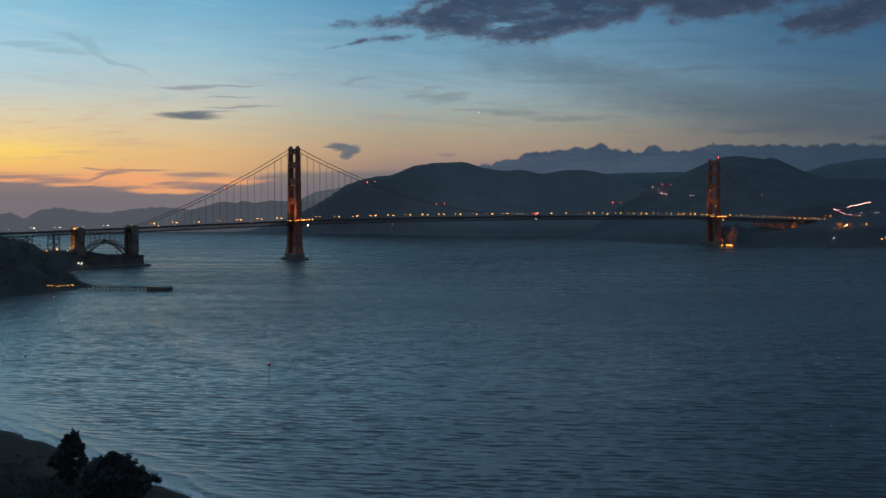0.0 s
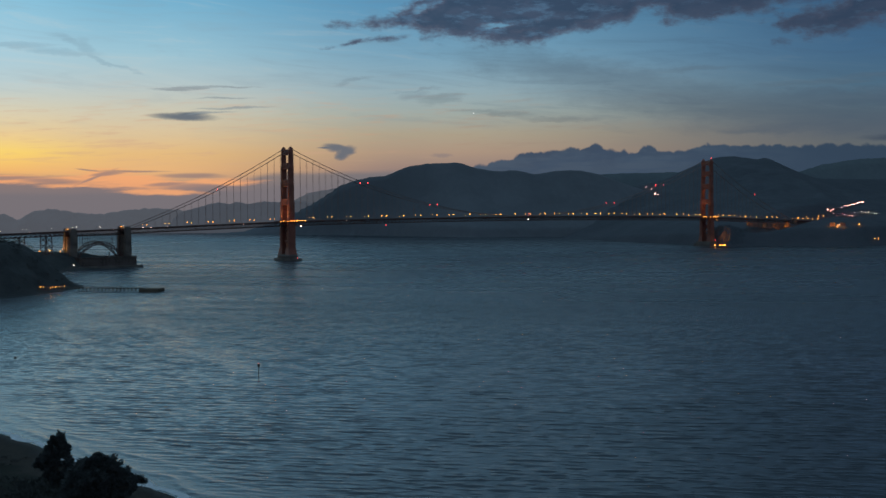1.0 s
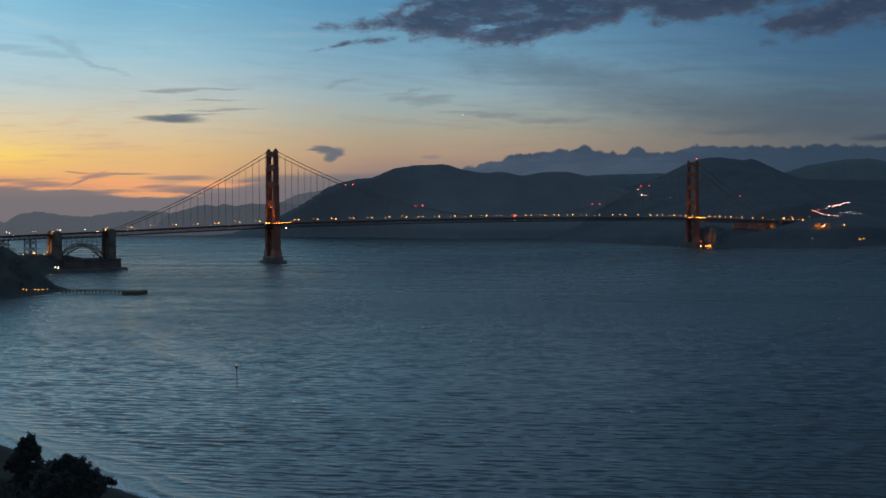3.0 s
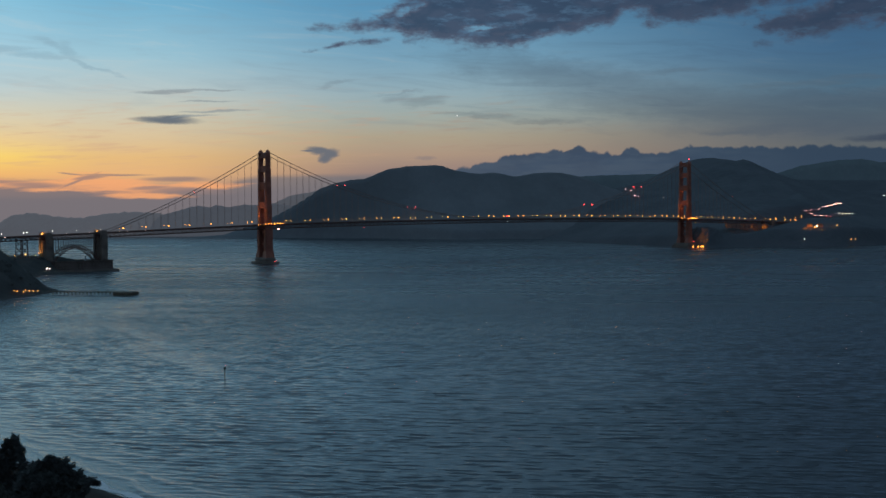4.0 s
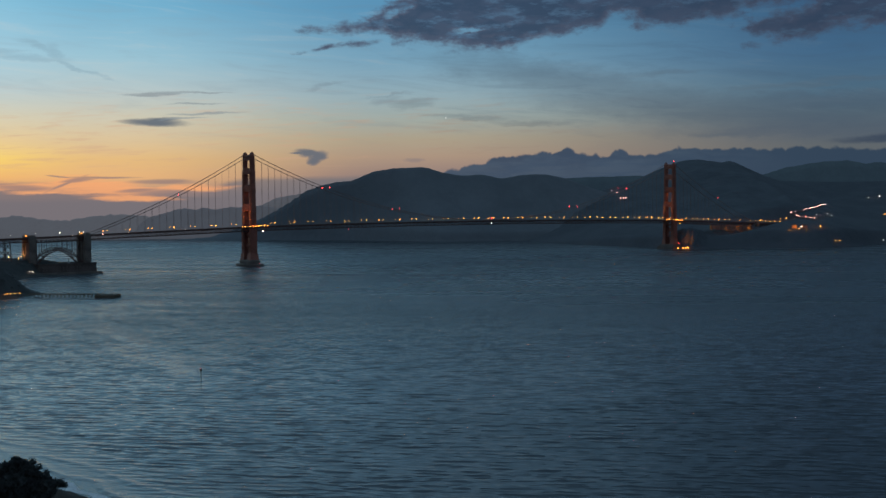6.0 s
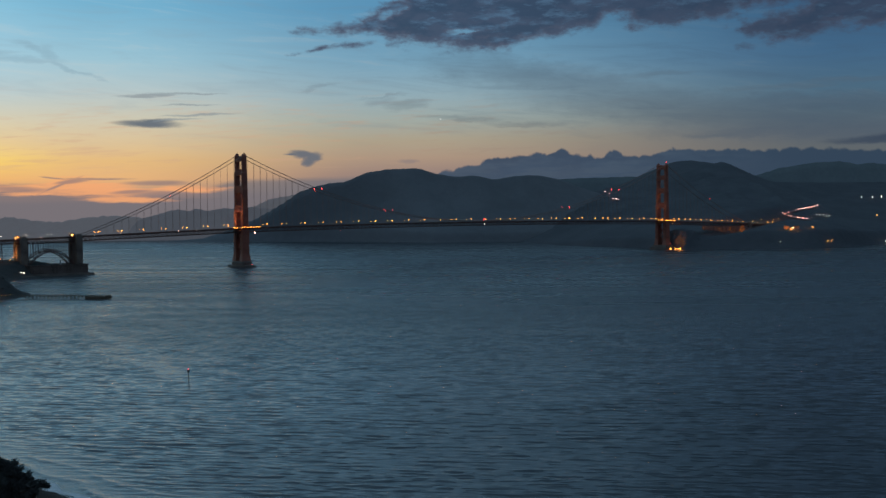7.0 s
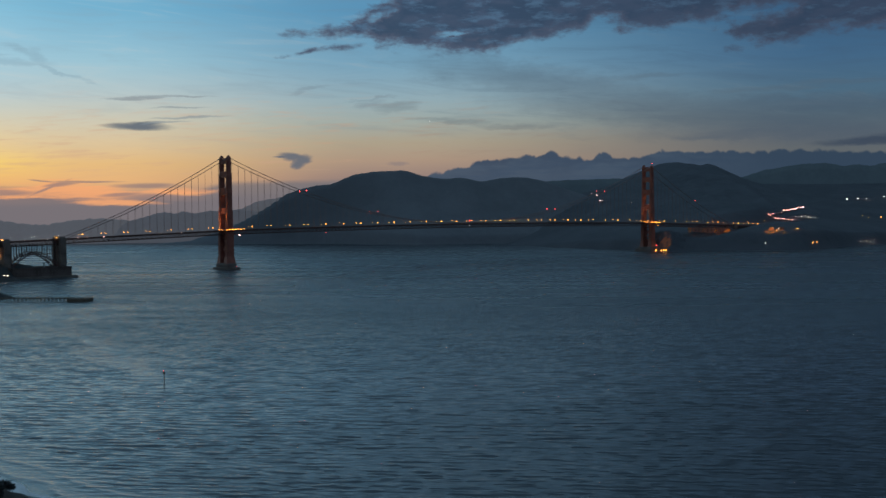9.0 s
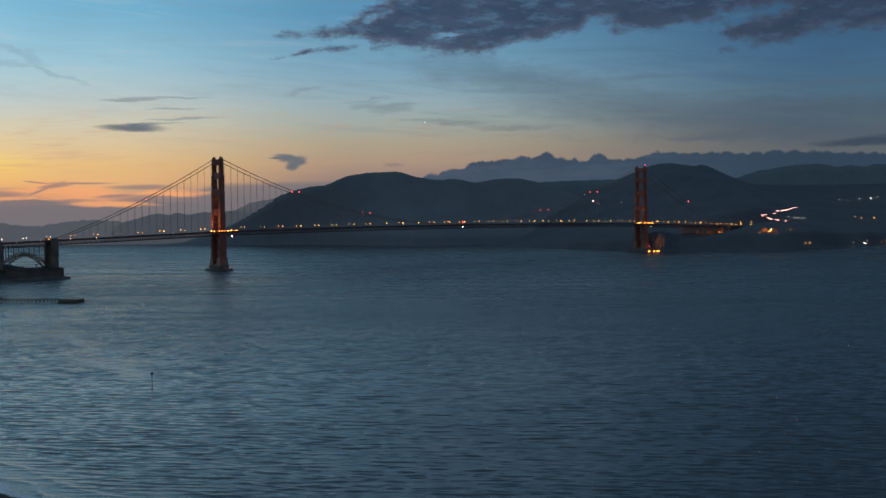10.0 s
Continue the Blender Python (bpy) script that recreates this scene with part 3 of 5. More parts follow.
NORTH_FAR_CREST = curve([(1200, 170), (1387, 230), (1472, 256), (1578, 273), (1690, 281), (1750, 273), (1778, 262), (1800, 276), (1830, 272), (1880, 266), (1905, 277), (1960, 275), (2400, 255)])


def marin_north(x, y):
    z = hill_height(x, y, NORTH_CREST, 4400.0, NORTH_FRONT, 0.16, 1.0, 0.08)
    # benched down under the bridge's northern end
    along = (x + 300) * 0.8006557 + (y - 2344) * 0.5991248
    west = (y - 2344) * 0.8006557 - (x + 300) * 0.5991248
    aside = np.abs(west)
    road = 76 - 0.034 * (along - SPAN)
    lid = road - 10 + 9.4 * step(1640, 1720, along) - 28 * step(24, 30, -west) * step(1392, 1416, along) * step(1665, 1620, along)
    w = step(95, 30, aside) * step(1150, 1250, along) * step(1980, 1840, along)
    rock = 58 * np.exp(-((along - 1372) / 62) ** 2 - (aside / 60) ** 2) * (1 + 0.22 * rough(x, y, 46, 3.0)) + rough(x, y, 17, 3.0) * 2.5 - 6
    rock = np.minimum(rock, 55 + rough(x, y, 30, 5.0) * 3)
    face = 56 * step(1284, 1322, along + rough(x, y, 24, 4.0) * 6) * step(1430, 1370, along) * step(72, 22, aside + rough(x, y, 20, 6.0) * 7) - 6
    rock = np.maximum(np.where(along > 1300, rock, -6), face)
    z = np.maximum(z, rock)
    return z - np.maximum(z - lid, 0) * w



# the south shore: a shoreline seen from above, land to its west
SHORELINE = [(120, -400), (40, -50), (-40, 120), (-98, 230), (-122, 277), (-134, 293), (-158, 323), (-189, 356), (-210, 386), (-233, 412), (-252, 432), (-310, 520), (-420, 700), (-560, 950),
             (-590, 1200), (-557, 1337), (-530, 1384), (-511, 1444), (-500, 1530), (-508, 1572), (-560, 1650), (-618, 1780), (-640, 1960), (-600, 2040), (-540, 2075), (-545, 2120), (-700, 2240), (-1000, 2150), (-1900, 1900)]


def inland(x, y):
    """Metres inland of the shoreline; minus: out at sea."""
    best, sign = np.full(x.shape, 1e9), np.full(x.shape, 1.0)
    for (ax, ay), (bx, by) in zip(SHORELINE, SHORELINE[1:]):
        ex, ey = bx - ax, by - ay
        t = np.clip(((x - ax) * ex + (y - ay) * ey) / (ex * ex + ey * ey), 0, 1)
        dx, dy = x - ax - t * ex, y - ay - t * ey
        d = np.hypot(dx, dy)
        side = np.where(ex * (y - ay) - ey * (x - ax) > 0, 1.0, -1.0)
        near = d < best - 1e-6
        best, sign = np.where(near, d, best), np.where(near, side, sign)
    return best * sign


def swell(x, y, cell):
    """Height of the wind sea: many wave trains that come in groups, short ones left out where the sheet is too coarse for them."""
    rng = np.random.default_rng(11)
    z = np.zeros_like(x)
    for i in range(48):
        length = 3.1 * 4.2 ** ((i % 16) / 15) * rng.uniform(0.92, 1.08)
        heading = (0.42, 0.02, 0.24)[i // 16] + rng.normal(0, 0.1)
        k = 2 * math.pi / length
        kx, ky = k * math.sin(heading), k * math.cos(heading)
        slope = 0.034 * min(1.0, length / 6) ** 0.2 * min(1.0, 7 / length) ** 0.8
        group = 0.7 + 0.5 * np.sin(0.07 * (kx * y - ky * x) * rng.uniform(0.6, 1.4) + rng.uniform(0, 7)) * np.sin(0.1 * (kx * x + ky * y) + rng.uniform(0, 7))
        phase = kx * x + ky * y + rng.uniform(0, 7) + 0.6 * np.sin(0.12 * k * (x + 0.6 * y) + i)
        fade = step(2.6, 4.5, length / cell)
        w = np.sin(phase)
        z += fade * group * slope / k * (w + 0.5 * np.sin(2 * phase) + 0.28 * np.sin(3 * phase))
    return z


def sea_sheet(name, rows, columns):
    """One sheet of sea, fine before the beach and wider-meshed towards the horizon; its outer rows lie flat."""
    depth = np.concatenate([[-2600.0, 200.0], 400.0 * (4200.0 / 400.0) ** (np.arange(rows) / (rows - 1)), [16000.0]])
    across = np.concatenate([[0.0], np.arange(columns) / (columns - 1) - 0.446, [0.0]])
    v = np.clip(depth, 400, 4200)[:, None]
    gx = across[None, :] * v * 0.89 + 0 * v
    gx[:, 0], gx[:, -1] = -9000, 9000
    gy = np.repeat(depth[:, None], columns + 2, 1) - 240
    cell = np.maximum(v * 0.89 / columns, v * math.log(4200 / 400) / rows) + 0 * gx
    gz = swell(gx, gy, cell)
    flat = np.ones_like(gz)
    flat[:2], flat[-2:], flat[:, :2], flat[:, -2:] = 0, 0, 0, 0
    shore = inland(gx, gy)
    # smoother lanes left by the current off the beach
    wander = 45 * rough(gx, gy, 240, 2.0, 3)
    lane = np.exp(-((gy - 332.6 + 2.39 * gx + wander) / 42) ** 2) * step(-360, -290, gx) * step(-120, -190, gx) + np.exp(-((gy - 446.6 + 1.6 * gx + 0.4 * wander) / 15) ** 2) * step(-260, -215, gx) * step(-120, -150, gx)
    gz = gz * flat * step(0, 70, -shore) * (1 - 0.4 * lane) * (1 + 0.2 * rough(gx, gy * 2.2, 300, 5.0, 3)) * step(3800, 1800, gy)
    # low waves running in to the beach
    for out, tall in ((13, 0.55), (27, 0.35), (44, 0.22)):
        gz += flat * tall * np.exp(-((shore + out + 5 * rough(gx, gy, 55, 3.0, 3)) / 2.2) ** 2) * (0.65 + 0.5 * rough(gx, gy, 80, 9.0, 2)) * step(560, 480, gy)
    n, m = gx.shape
    ids = np.arange(n * m).reshape(n, m)
    faces = np.stack([ids[:-1, :-1], ids[:-1, 1:], ids[1:, 1:], ids[1:, :-1]], -1).reshape(-1, 4)
    me = bpy.data.meshes.new(name)
    me.vertices.add(n * m)
    me.vertices.foreach_set("co", np.stack([gx, gy, gz], -1).astype(np.float32).ravel())
    me.loops.add(faces.size)
    me.loops.foreach_set("vertex_index", faces.astype(np.int32).ravel())
    me.polygons.add(len(faces))
    me.polygons.foreach_set("loop_start", np.arange(0, faces.size, 4, dtype=np.int32))
    me.polygons.foreach_set("use_smooth", np.ones(len(faces), dtype=bool))
    me.update(calc_edges=True)
    me.materials.append(SEA)
    return new(name, me)


sea = sea_sheet("water", 1700, 660)
tagged(sea, "dark blue-grey strait with low wind waves", "water", kind="structure")
ob = sheet("hill", -900, 1000, 3880, 4700, 8, 8, lambda x, y: hill_height(x, y, MAIN_CREST, 4264.0, MAIN_FRONT, 0.1, 3.0, 0.08), PALE_HILL)
tagged(ob, "dark scrub-covered coastal hill with a rounded double crest", "hill")
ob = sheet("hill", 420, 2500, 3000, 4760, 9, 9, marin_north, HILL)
tagged(ob, "dark steep headland above the north tower, dotted with lights", "hill")


def rock_face(x, y):
    """Gullied rock beside the north tower's pier."""
    z = marin_north(x, y)
    edge = step(732, 748, x) * step(836, 818, x) * step(3058, 3072, y) * step(3152, 3136, y)
    mask = edge * step(1, 12, z)
    return z - 3 * (1 - mask) + mask * (0.8 + np.abs(rough(x, y, 13, 2.0)) * 7 + rough(x, y, 5, 8.0, 3) * 2.2)


ob = sheet("rock_face", 728, 840, 3054, 3156, 2.5, 2.5, rock_face, HILL)
tagged(ob, "gullied dark rock face beside the pier, lit amber", "rock")
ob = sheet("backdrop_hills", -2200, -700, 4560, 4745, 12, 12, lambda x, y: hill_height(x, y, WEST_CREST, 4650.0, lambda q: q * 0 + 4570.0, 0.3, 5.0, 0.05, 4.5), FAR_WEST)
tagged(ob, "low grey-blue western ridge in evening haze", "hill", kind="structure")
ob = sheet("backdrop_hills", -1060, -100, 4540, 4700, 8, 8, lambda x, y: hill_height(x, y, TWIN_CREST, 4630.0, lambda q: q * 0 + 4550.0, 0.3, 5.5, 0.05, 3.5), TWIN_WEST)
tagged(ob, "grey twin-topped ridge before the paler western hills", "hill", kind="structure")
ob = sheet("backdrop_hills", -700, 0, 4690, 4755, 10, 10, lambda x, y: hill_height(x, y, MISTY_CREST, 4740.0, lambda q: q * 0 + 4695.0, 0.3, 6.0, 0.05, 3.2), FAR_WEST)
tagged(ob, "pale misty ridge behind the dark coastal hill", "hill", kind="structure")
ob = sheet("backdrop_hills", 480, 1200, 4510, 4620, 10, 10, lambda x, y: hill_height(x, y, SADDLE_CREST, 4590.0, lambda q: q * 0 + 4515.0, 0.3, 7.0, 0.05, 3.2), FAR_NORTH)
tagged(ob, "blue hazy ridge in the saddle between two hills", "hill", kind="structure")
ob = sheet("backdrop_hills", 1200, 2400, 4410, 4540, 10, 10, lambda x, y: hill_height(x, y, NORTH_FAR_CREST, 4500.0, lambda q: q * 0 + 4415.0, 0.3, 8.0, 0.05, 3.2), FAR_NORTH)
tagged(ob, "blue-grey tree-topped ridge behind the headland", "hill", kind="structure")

def south_land(x, y):
    d = inland(x, y) + rough(x, y, 60, 2.0, 3) * 3.0 * step(1200, 1000, y)
    beach = np.clip(d * 0.055, -3, 2.3) + step(38, 60, d) * (2.0 + rough(x, y, 30, 4.0) * 0.8)
    bluff = step(1290, 1420, y) * step(-4, 88, d + rough(x, y, 70, 6.0) * 8) * (58 + rough(x, y, 160, 7.0) * 4) * (1 - 0.62 * step(1750, 1960, y))
    return np.where(d < -40, -4.0, beach + bluff + rough(x, y, 14, 9.0, 3) * step(1250, 1400, y) * step(4, 30, d) * 1.6)


ob = sheet("ground", -460, 120, -380, 540, 3, 3, south_land, SHORE)
tagged(ob, "brown sand beach rising to dark dune scrub", "beach", kind="structure")
ob = sheet("ground", -1600, -420, 540, 2300, 8, 8, south_land, BLUFF)
tagged(ob, "dark wooded bluff sloping down to the water", "headland", kind="structure")

# ---- the suspension bridge ----


def tower(base, label):
    t = thing("bridge_tower", BRIDGE @ Matrix.Translation((base, 0, 0)), label, "bridge tower", "towers of the suspension bridge")
    rz = road_z(base)
    if base == 0:
        ring = [(23 * math.cos(a), 40 * math.sin(a)) for a in (2 * math.pi * i / 40 for i in range(40))]
        part("fender", Build().loft([[(x, y, z) for x, y in ring] for z in (-8, 3.6)] + [[(x * 0.97, y * 0.97, 4.4) for x, y in ring]]), DARK_CONCRETE, t, "dark oval concrete fender wall")
        part("pier", Build().loft([[(x * k, y * j, z) for x, y in ((-10, -24), (10, -24), (13, -16), (13, 16), (10, 24), (-10, 24), (-13, 16), (-13, -16))] for k, j, z in ((1, 1, 4), (1, 1, 10), (0.86, 0.93, 12.5))]), DARK_CONCRETE, t, "stepped dark concrete pier")
    else:
        part("pier", Build().block(-20, 20, -28, 28, -8, 8, 0.6).block(-15, 15, -24, 24, 8, 13, 1.0), DARK_CONCRETE, t, "broad concrete pier at the cliff foot")
    for side in (-1, 1):
        part("outer_walkway", Build().block(-15, 15, side * 20.4 - 1.7, side * 20.4 + 1.7, rz - 0.7, rz + 0.2), ASPHALT, t)
        part("railing", Build().block(-15, 15, side * 21.9 - 0.1, side * 21.9 + 0.1, rz + 0.2, rz + 1.4), DECK_PAINT, t)
    tiers = [(12, rz + 3, 8.0, 5.2), (rz + 3, 119, 6.7, 4.6), (119, 158, 5.9, 4.2), (158, 192, 5.2, 3.8), (192, 225, 4.6, 3.4)]
    for side in (-1, 1):
        part("leg_plinth", Build().block(-10.6, 10.6, side * 13.7 - 7.2, side * 13.7 + 7.2, 11.5, 18, 1.2).block(-9.3, 9.3, side * 13.7 - 6.1, side * 13.7 + 6.1, 18, 26, 0.9), ORANGE_PAINT, t)
        for z0, z1, a, b in tiers:
            shaft = part("leg_shaft", Build().fluted(0, side * 13.7, a, b, z0, z1 - 1.2, 1.1), ORANGE_PAINT, t)
            part("cornice", Build().block(-a - 0.25, a + 0.25, side * 13.7 - b - 0.25, side * 13.7 + b + 0.25, z1 - 1.2, z1, 0.5), ORANGE_PAINT, shaft)
            # raised ribs up the broad faces
            for k in (-0.4, 0.0, 0.4):
                for f in (-1, 1):
                    part("rib", Build().block(k * a - 0.45, k * a + 0.45, side * 13.7 + f * b - 0.25, side * 13.7 + f * b + 0.25, z0 + 2, z1 - 3), ORANGE_PAINT, shaft)
                    part("rib", Build().block(f * a - 0.25, f * a + 0.25, side * 13.7 + k * b - 0.4, side * 13.7 + k * b + 0.4, z0 + 2, z1 - 3), ORANGE_PAINT, shaft)
        saddle = Build().block(-4.2, 4.2, side * 13.7 - 2.4, side * 13.7 + 2.4, 225, 228.5, 0.9)
        part("saddle_housing", saddle.block(-2.2, 2.2, side * 13.7 - 1.4, side * 13.7 + 1.4, 228.4, 230.2, 0.6), ORANGE_PAINT, t)
        part("beacon_mast", Build().tube([(0, side * 13.7, 230), (0, side * 13.7, 232.6)], 0.2), DARK_STEEL, t)
        if base and side < 0:
            part("beacon", Build().ball((0, side * 13.7, 233.4), 1.1), LAMP_RED, t, "red warning beacon")
    for z0, z1, a in ((212.5, 224.5, 3.6), (184.5, 197.5, 4.0), (149.5, 164, 4.5), (111, 124.5, 5.2)):
        s = Build().block(-a, a, -10.6, 10.6, z0 + 1.5, z1)
        s.block(-a - 0.5, a + 0.5, -10.6, 10.6, z1 - 1.6, z1 + 0.3).block(-a - 0.4, a + 0.4, -10.6, 10.6, z0 + 1.2, z0 + 2.6)
        for k in range(-4, 5):
            for f in (-1, 1):
                s.block(f * a - 0.3, f * a + 0.3, k * 2.2 - 0.35, k * 2.2 + 0.35, z0 + 3, z1 - 2)
        # haunches where the strut meets the legs
        for f in (-1, 1):
            s.loft([[(x, f * 10.6, z0 + 1.6), (x, f * 7.4, z0 + 1.6), (x, f * 10.6, z0 - 3.2)] for x in (-a + 0.4, a - 0.4)])
        part("portal_strut", s, ORANGE_PAINT, t)
    for z0, z1 in ((16, 40), (40, 64)):
        for f in (-1, 1):
            part("brace", Build().bar((0, -9 * f, z0), (0, 9 * f, z1), 2.6, 2.2), ORANGE_PAINT, t)
        part("cross_beam", Build().block(-3, 3, -9.2, 9.2, z1 - 1.6, z1 + 1.6), ORANGE_PAINT, t)
    return t


tower(0.0, "orange steel suspension tower on an oval pier in open water")
tower(SPAN, "orange floodlit suspension tower standing at the cliff foot")


def deck(name, s0, s1, stepping, depth, label):
    """A length of roadway on its stiffening trusses."""
    t = thing(name, BRIDGE @ Matrix.Translation((s0, 0, 0)), label, "bridge deck", "decks of the suspension bridge")
    n = max(2, round((s1 - s0) / stepping))
    at = [(s0 + (s1 - s0) * i / n) for i in range(n + 1)]
    rows = [(s - s0, road_z(s)) for s in at]
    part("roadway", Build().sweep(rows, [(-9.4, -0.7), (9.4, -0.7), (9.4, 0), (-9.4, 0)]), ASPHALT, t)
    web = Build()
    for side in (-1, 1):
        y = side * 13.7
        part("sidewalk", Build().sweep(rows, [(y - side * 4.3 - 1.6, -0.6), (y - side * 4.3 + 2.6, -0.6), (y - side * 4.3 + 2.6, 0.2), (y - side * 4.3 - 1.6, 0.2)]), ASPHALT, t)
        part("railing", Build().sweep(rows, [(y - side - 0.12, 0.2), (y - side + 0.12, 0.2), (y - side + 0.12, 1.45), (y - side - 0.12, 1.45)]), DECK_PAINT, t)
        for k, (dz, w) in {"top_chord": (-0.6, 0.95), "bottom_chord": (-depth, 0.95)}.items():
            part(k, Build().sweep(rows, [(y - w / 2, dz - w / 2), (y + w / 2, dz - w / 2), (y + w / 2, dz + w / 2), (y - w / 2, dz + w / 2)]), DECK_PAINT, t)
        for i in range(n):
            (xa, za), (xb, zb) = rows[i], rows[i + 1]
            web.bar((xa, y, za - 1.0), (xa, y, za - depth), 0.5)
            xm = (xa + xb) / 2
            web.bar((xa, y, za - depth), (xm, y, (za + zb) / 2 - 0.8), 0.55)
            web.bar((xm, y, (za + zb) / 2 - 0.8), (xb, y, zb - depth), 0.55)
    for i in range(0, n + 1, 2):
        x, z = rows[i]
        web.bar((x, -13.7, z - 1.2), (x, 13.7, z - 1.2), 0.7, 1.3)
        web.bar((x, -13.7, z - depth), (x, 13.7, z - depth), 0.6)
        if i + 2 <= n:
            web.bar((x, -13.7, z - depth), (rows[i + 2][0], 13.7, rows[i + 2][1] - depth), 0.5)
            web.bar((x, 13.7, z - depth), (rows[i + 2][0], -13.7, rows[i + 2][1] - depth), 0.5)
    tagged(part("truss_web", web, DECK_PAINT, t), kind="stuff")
    return t


deck("bridge_deck", 0.0, SPAN, 10.0, 7.6, "long orange main span roadway on lattice trusses")
deck("bridge_deck", -SIDE - 4, 0.0, 10.0, 7.6, "orange side span roadway on lattice trusses")
deck("bridge_deck", SPAN, SPAN + SIDE + 4, 10.0, 7.6, "orange north side span roadway on lattice trusses")
deck("approach_viaduct", -460.0, -SIDE - 4, 8.0, 8.2, "orange truss roadway over the steel arch")
deck("approach_viaduct", -900.0, -460.0, 9.0, 6.4, "orange truss approach viaduct above the fort")
deck("approach_viaduct", SPAN + SIDE + 4, SPAN + SIDE + 190, 9.0, 5.0, "orange northern approach roadway to the hillside")

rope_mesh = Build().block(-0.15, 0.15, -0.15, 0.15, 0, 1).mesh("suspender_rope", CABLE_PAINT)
for side in (-1, 1):
    c = thing("main_cable", BRIDGE @ Matrix.Translation((0, side * 13.7, 0)), "thick orange suspension cable draped over both towers", "cable", "main cables of the bridge")
    for a, b, n in ((-SIDE, 0, 30), (0, SPAN, 90), (SPAN, SPAN + SIDE, 30)):
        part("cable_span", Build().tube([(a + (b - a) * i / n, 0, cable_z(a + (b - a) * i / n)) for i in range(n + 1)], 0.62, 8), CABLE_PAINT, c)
    k = -21
    while k * 15.24 < SPAN + SIDE - 10:
        s = k * 15.24 + 7.62
        k += 1
        top, low = cable_z(s), road_z(s) - 0.4
        if top - low < 2.5 or min(abs(s), abs(s - SPAN)) < 6:
            continue
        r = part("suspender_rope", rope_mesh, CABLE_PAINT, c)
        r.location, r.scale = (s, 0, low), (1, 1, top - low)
    for s in (187, 372, 920, 1098) if side > 0 else (187, 372, 920, 1098, 1460, -165):
        part("warning_light", Build().tube([(s, 0, cable_z(s)), (s, 0, cable_z(s) + 2.6)], 0.15).ball((s, 0, cable_z(s) + 3.4), 0.9 if s > 0 else 0.4), LAMP_RED, c, "red warning light on a short mast")


def pylon(s, label, low=0.0):
    t = thing("pylon", BRIDGE @ Matrix.Translation((s, 0, low)), label, "pylon", "pylons of the suspension bridge")
    top = road_z(s) - low
    for side in (-1, 1):
        y = side * 15.2
        shaft = part("shaft", Build().fluted(0, y, 6.0, 4.4, -4, top + 1, 0.9).block(-6.6, 6.6, y - 5, y + 5, -4, 8, 0.3).fluted(0, y, 5.2, 3.8, top + 1, top + 3.5, 0.9), PYLON_CONCRETE, t)
        cap = [[(x * k, y + q * k, top + 3.4 + z) for x, q in ((-5, -3.6), (5, -3.6), (5, 3.6), (-5, 3.6))] for k, z in ((1, 0), (0.93, 1.2), (0.78, 2.2), (0.5, 2.9))]
        part("rounded_cap", Build().loft(cap), PYLON_CONCRETE, shaft)
        for k in (-0.5, 0.0, 0.5):
            part("pilaster", Build().block(k * 6 - 0.5, k * 6 + 0.5, y + side * 4.4 - 0.3, y + side * 4.4 + 0.3, 9, top - 3), PYLON_CONCRETE, shaft)
    part("cross_wall", Build().block(-3.6, 3.6, -11, 11, -4, top - 9.2), PYLON_CONCRETE, t)
    return t


pylon(-SIDE - 8, "tall twin concrete pylon at the end of the side span")
pylon(-455, "tall twin concrete pylon beside the fort, amber-lit")
pylon(SPAN + SIDE + 8, "concrete pylon on the north cliff, lit from below", 10.0)

# steel arch over the fort
arch = thing("steel_arch", BRIDGE @ Matrix.Translation((-403, 0, 0)), "dark orange lattice steel arch spanning above the brick fort", "arch")
for side in (-1, 1):
    y = side * 13.7

    def rib(x, thick):
        return 42.5 + thick - (26.0 + thick * 0.35) * (abs(x) / 43.0) ** 2.0

    xs = [-43 + 86 * i / 18 for i in range(19)]
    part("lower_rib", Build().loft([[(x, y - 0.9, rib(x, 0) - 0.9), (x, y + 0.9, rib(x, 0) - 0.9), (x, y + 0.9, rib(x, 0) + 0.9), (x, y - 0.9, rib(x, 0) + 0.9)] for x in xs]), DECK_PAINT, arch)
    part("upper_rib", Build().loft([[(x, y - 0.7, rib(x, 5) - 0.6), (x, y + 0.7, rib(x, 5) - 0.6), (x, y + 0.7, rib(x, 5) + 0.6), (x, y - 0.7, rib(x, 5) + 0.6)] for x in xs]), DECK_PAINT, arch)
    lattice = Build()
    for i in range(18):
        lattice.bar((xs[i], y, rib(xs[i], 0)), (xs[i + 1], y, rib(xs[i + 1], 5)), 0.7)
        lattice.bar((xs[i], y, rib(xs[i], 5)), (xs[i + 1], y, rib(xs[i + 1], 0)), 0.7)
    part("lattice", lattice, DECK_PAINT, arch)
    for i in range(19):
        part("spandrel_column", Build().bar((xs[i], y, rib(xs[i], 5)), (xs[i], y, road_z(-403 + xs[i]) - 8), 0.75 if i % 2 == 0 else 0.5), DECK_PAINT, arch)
for i in range(0, 19, 3):
    x = -43 + 86 * i / 18
    part("cross_strut", Build().bar((x, -13.7, rib(x, 2.5)), (x, 13.7, rib(x, 2.5)), 0.8), DECK_PAINT, arch)


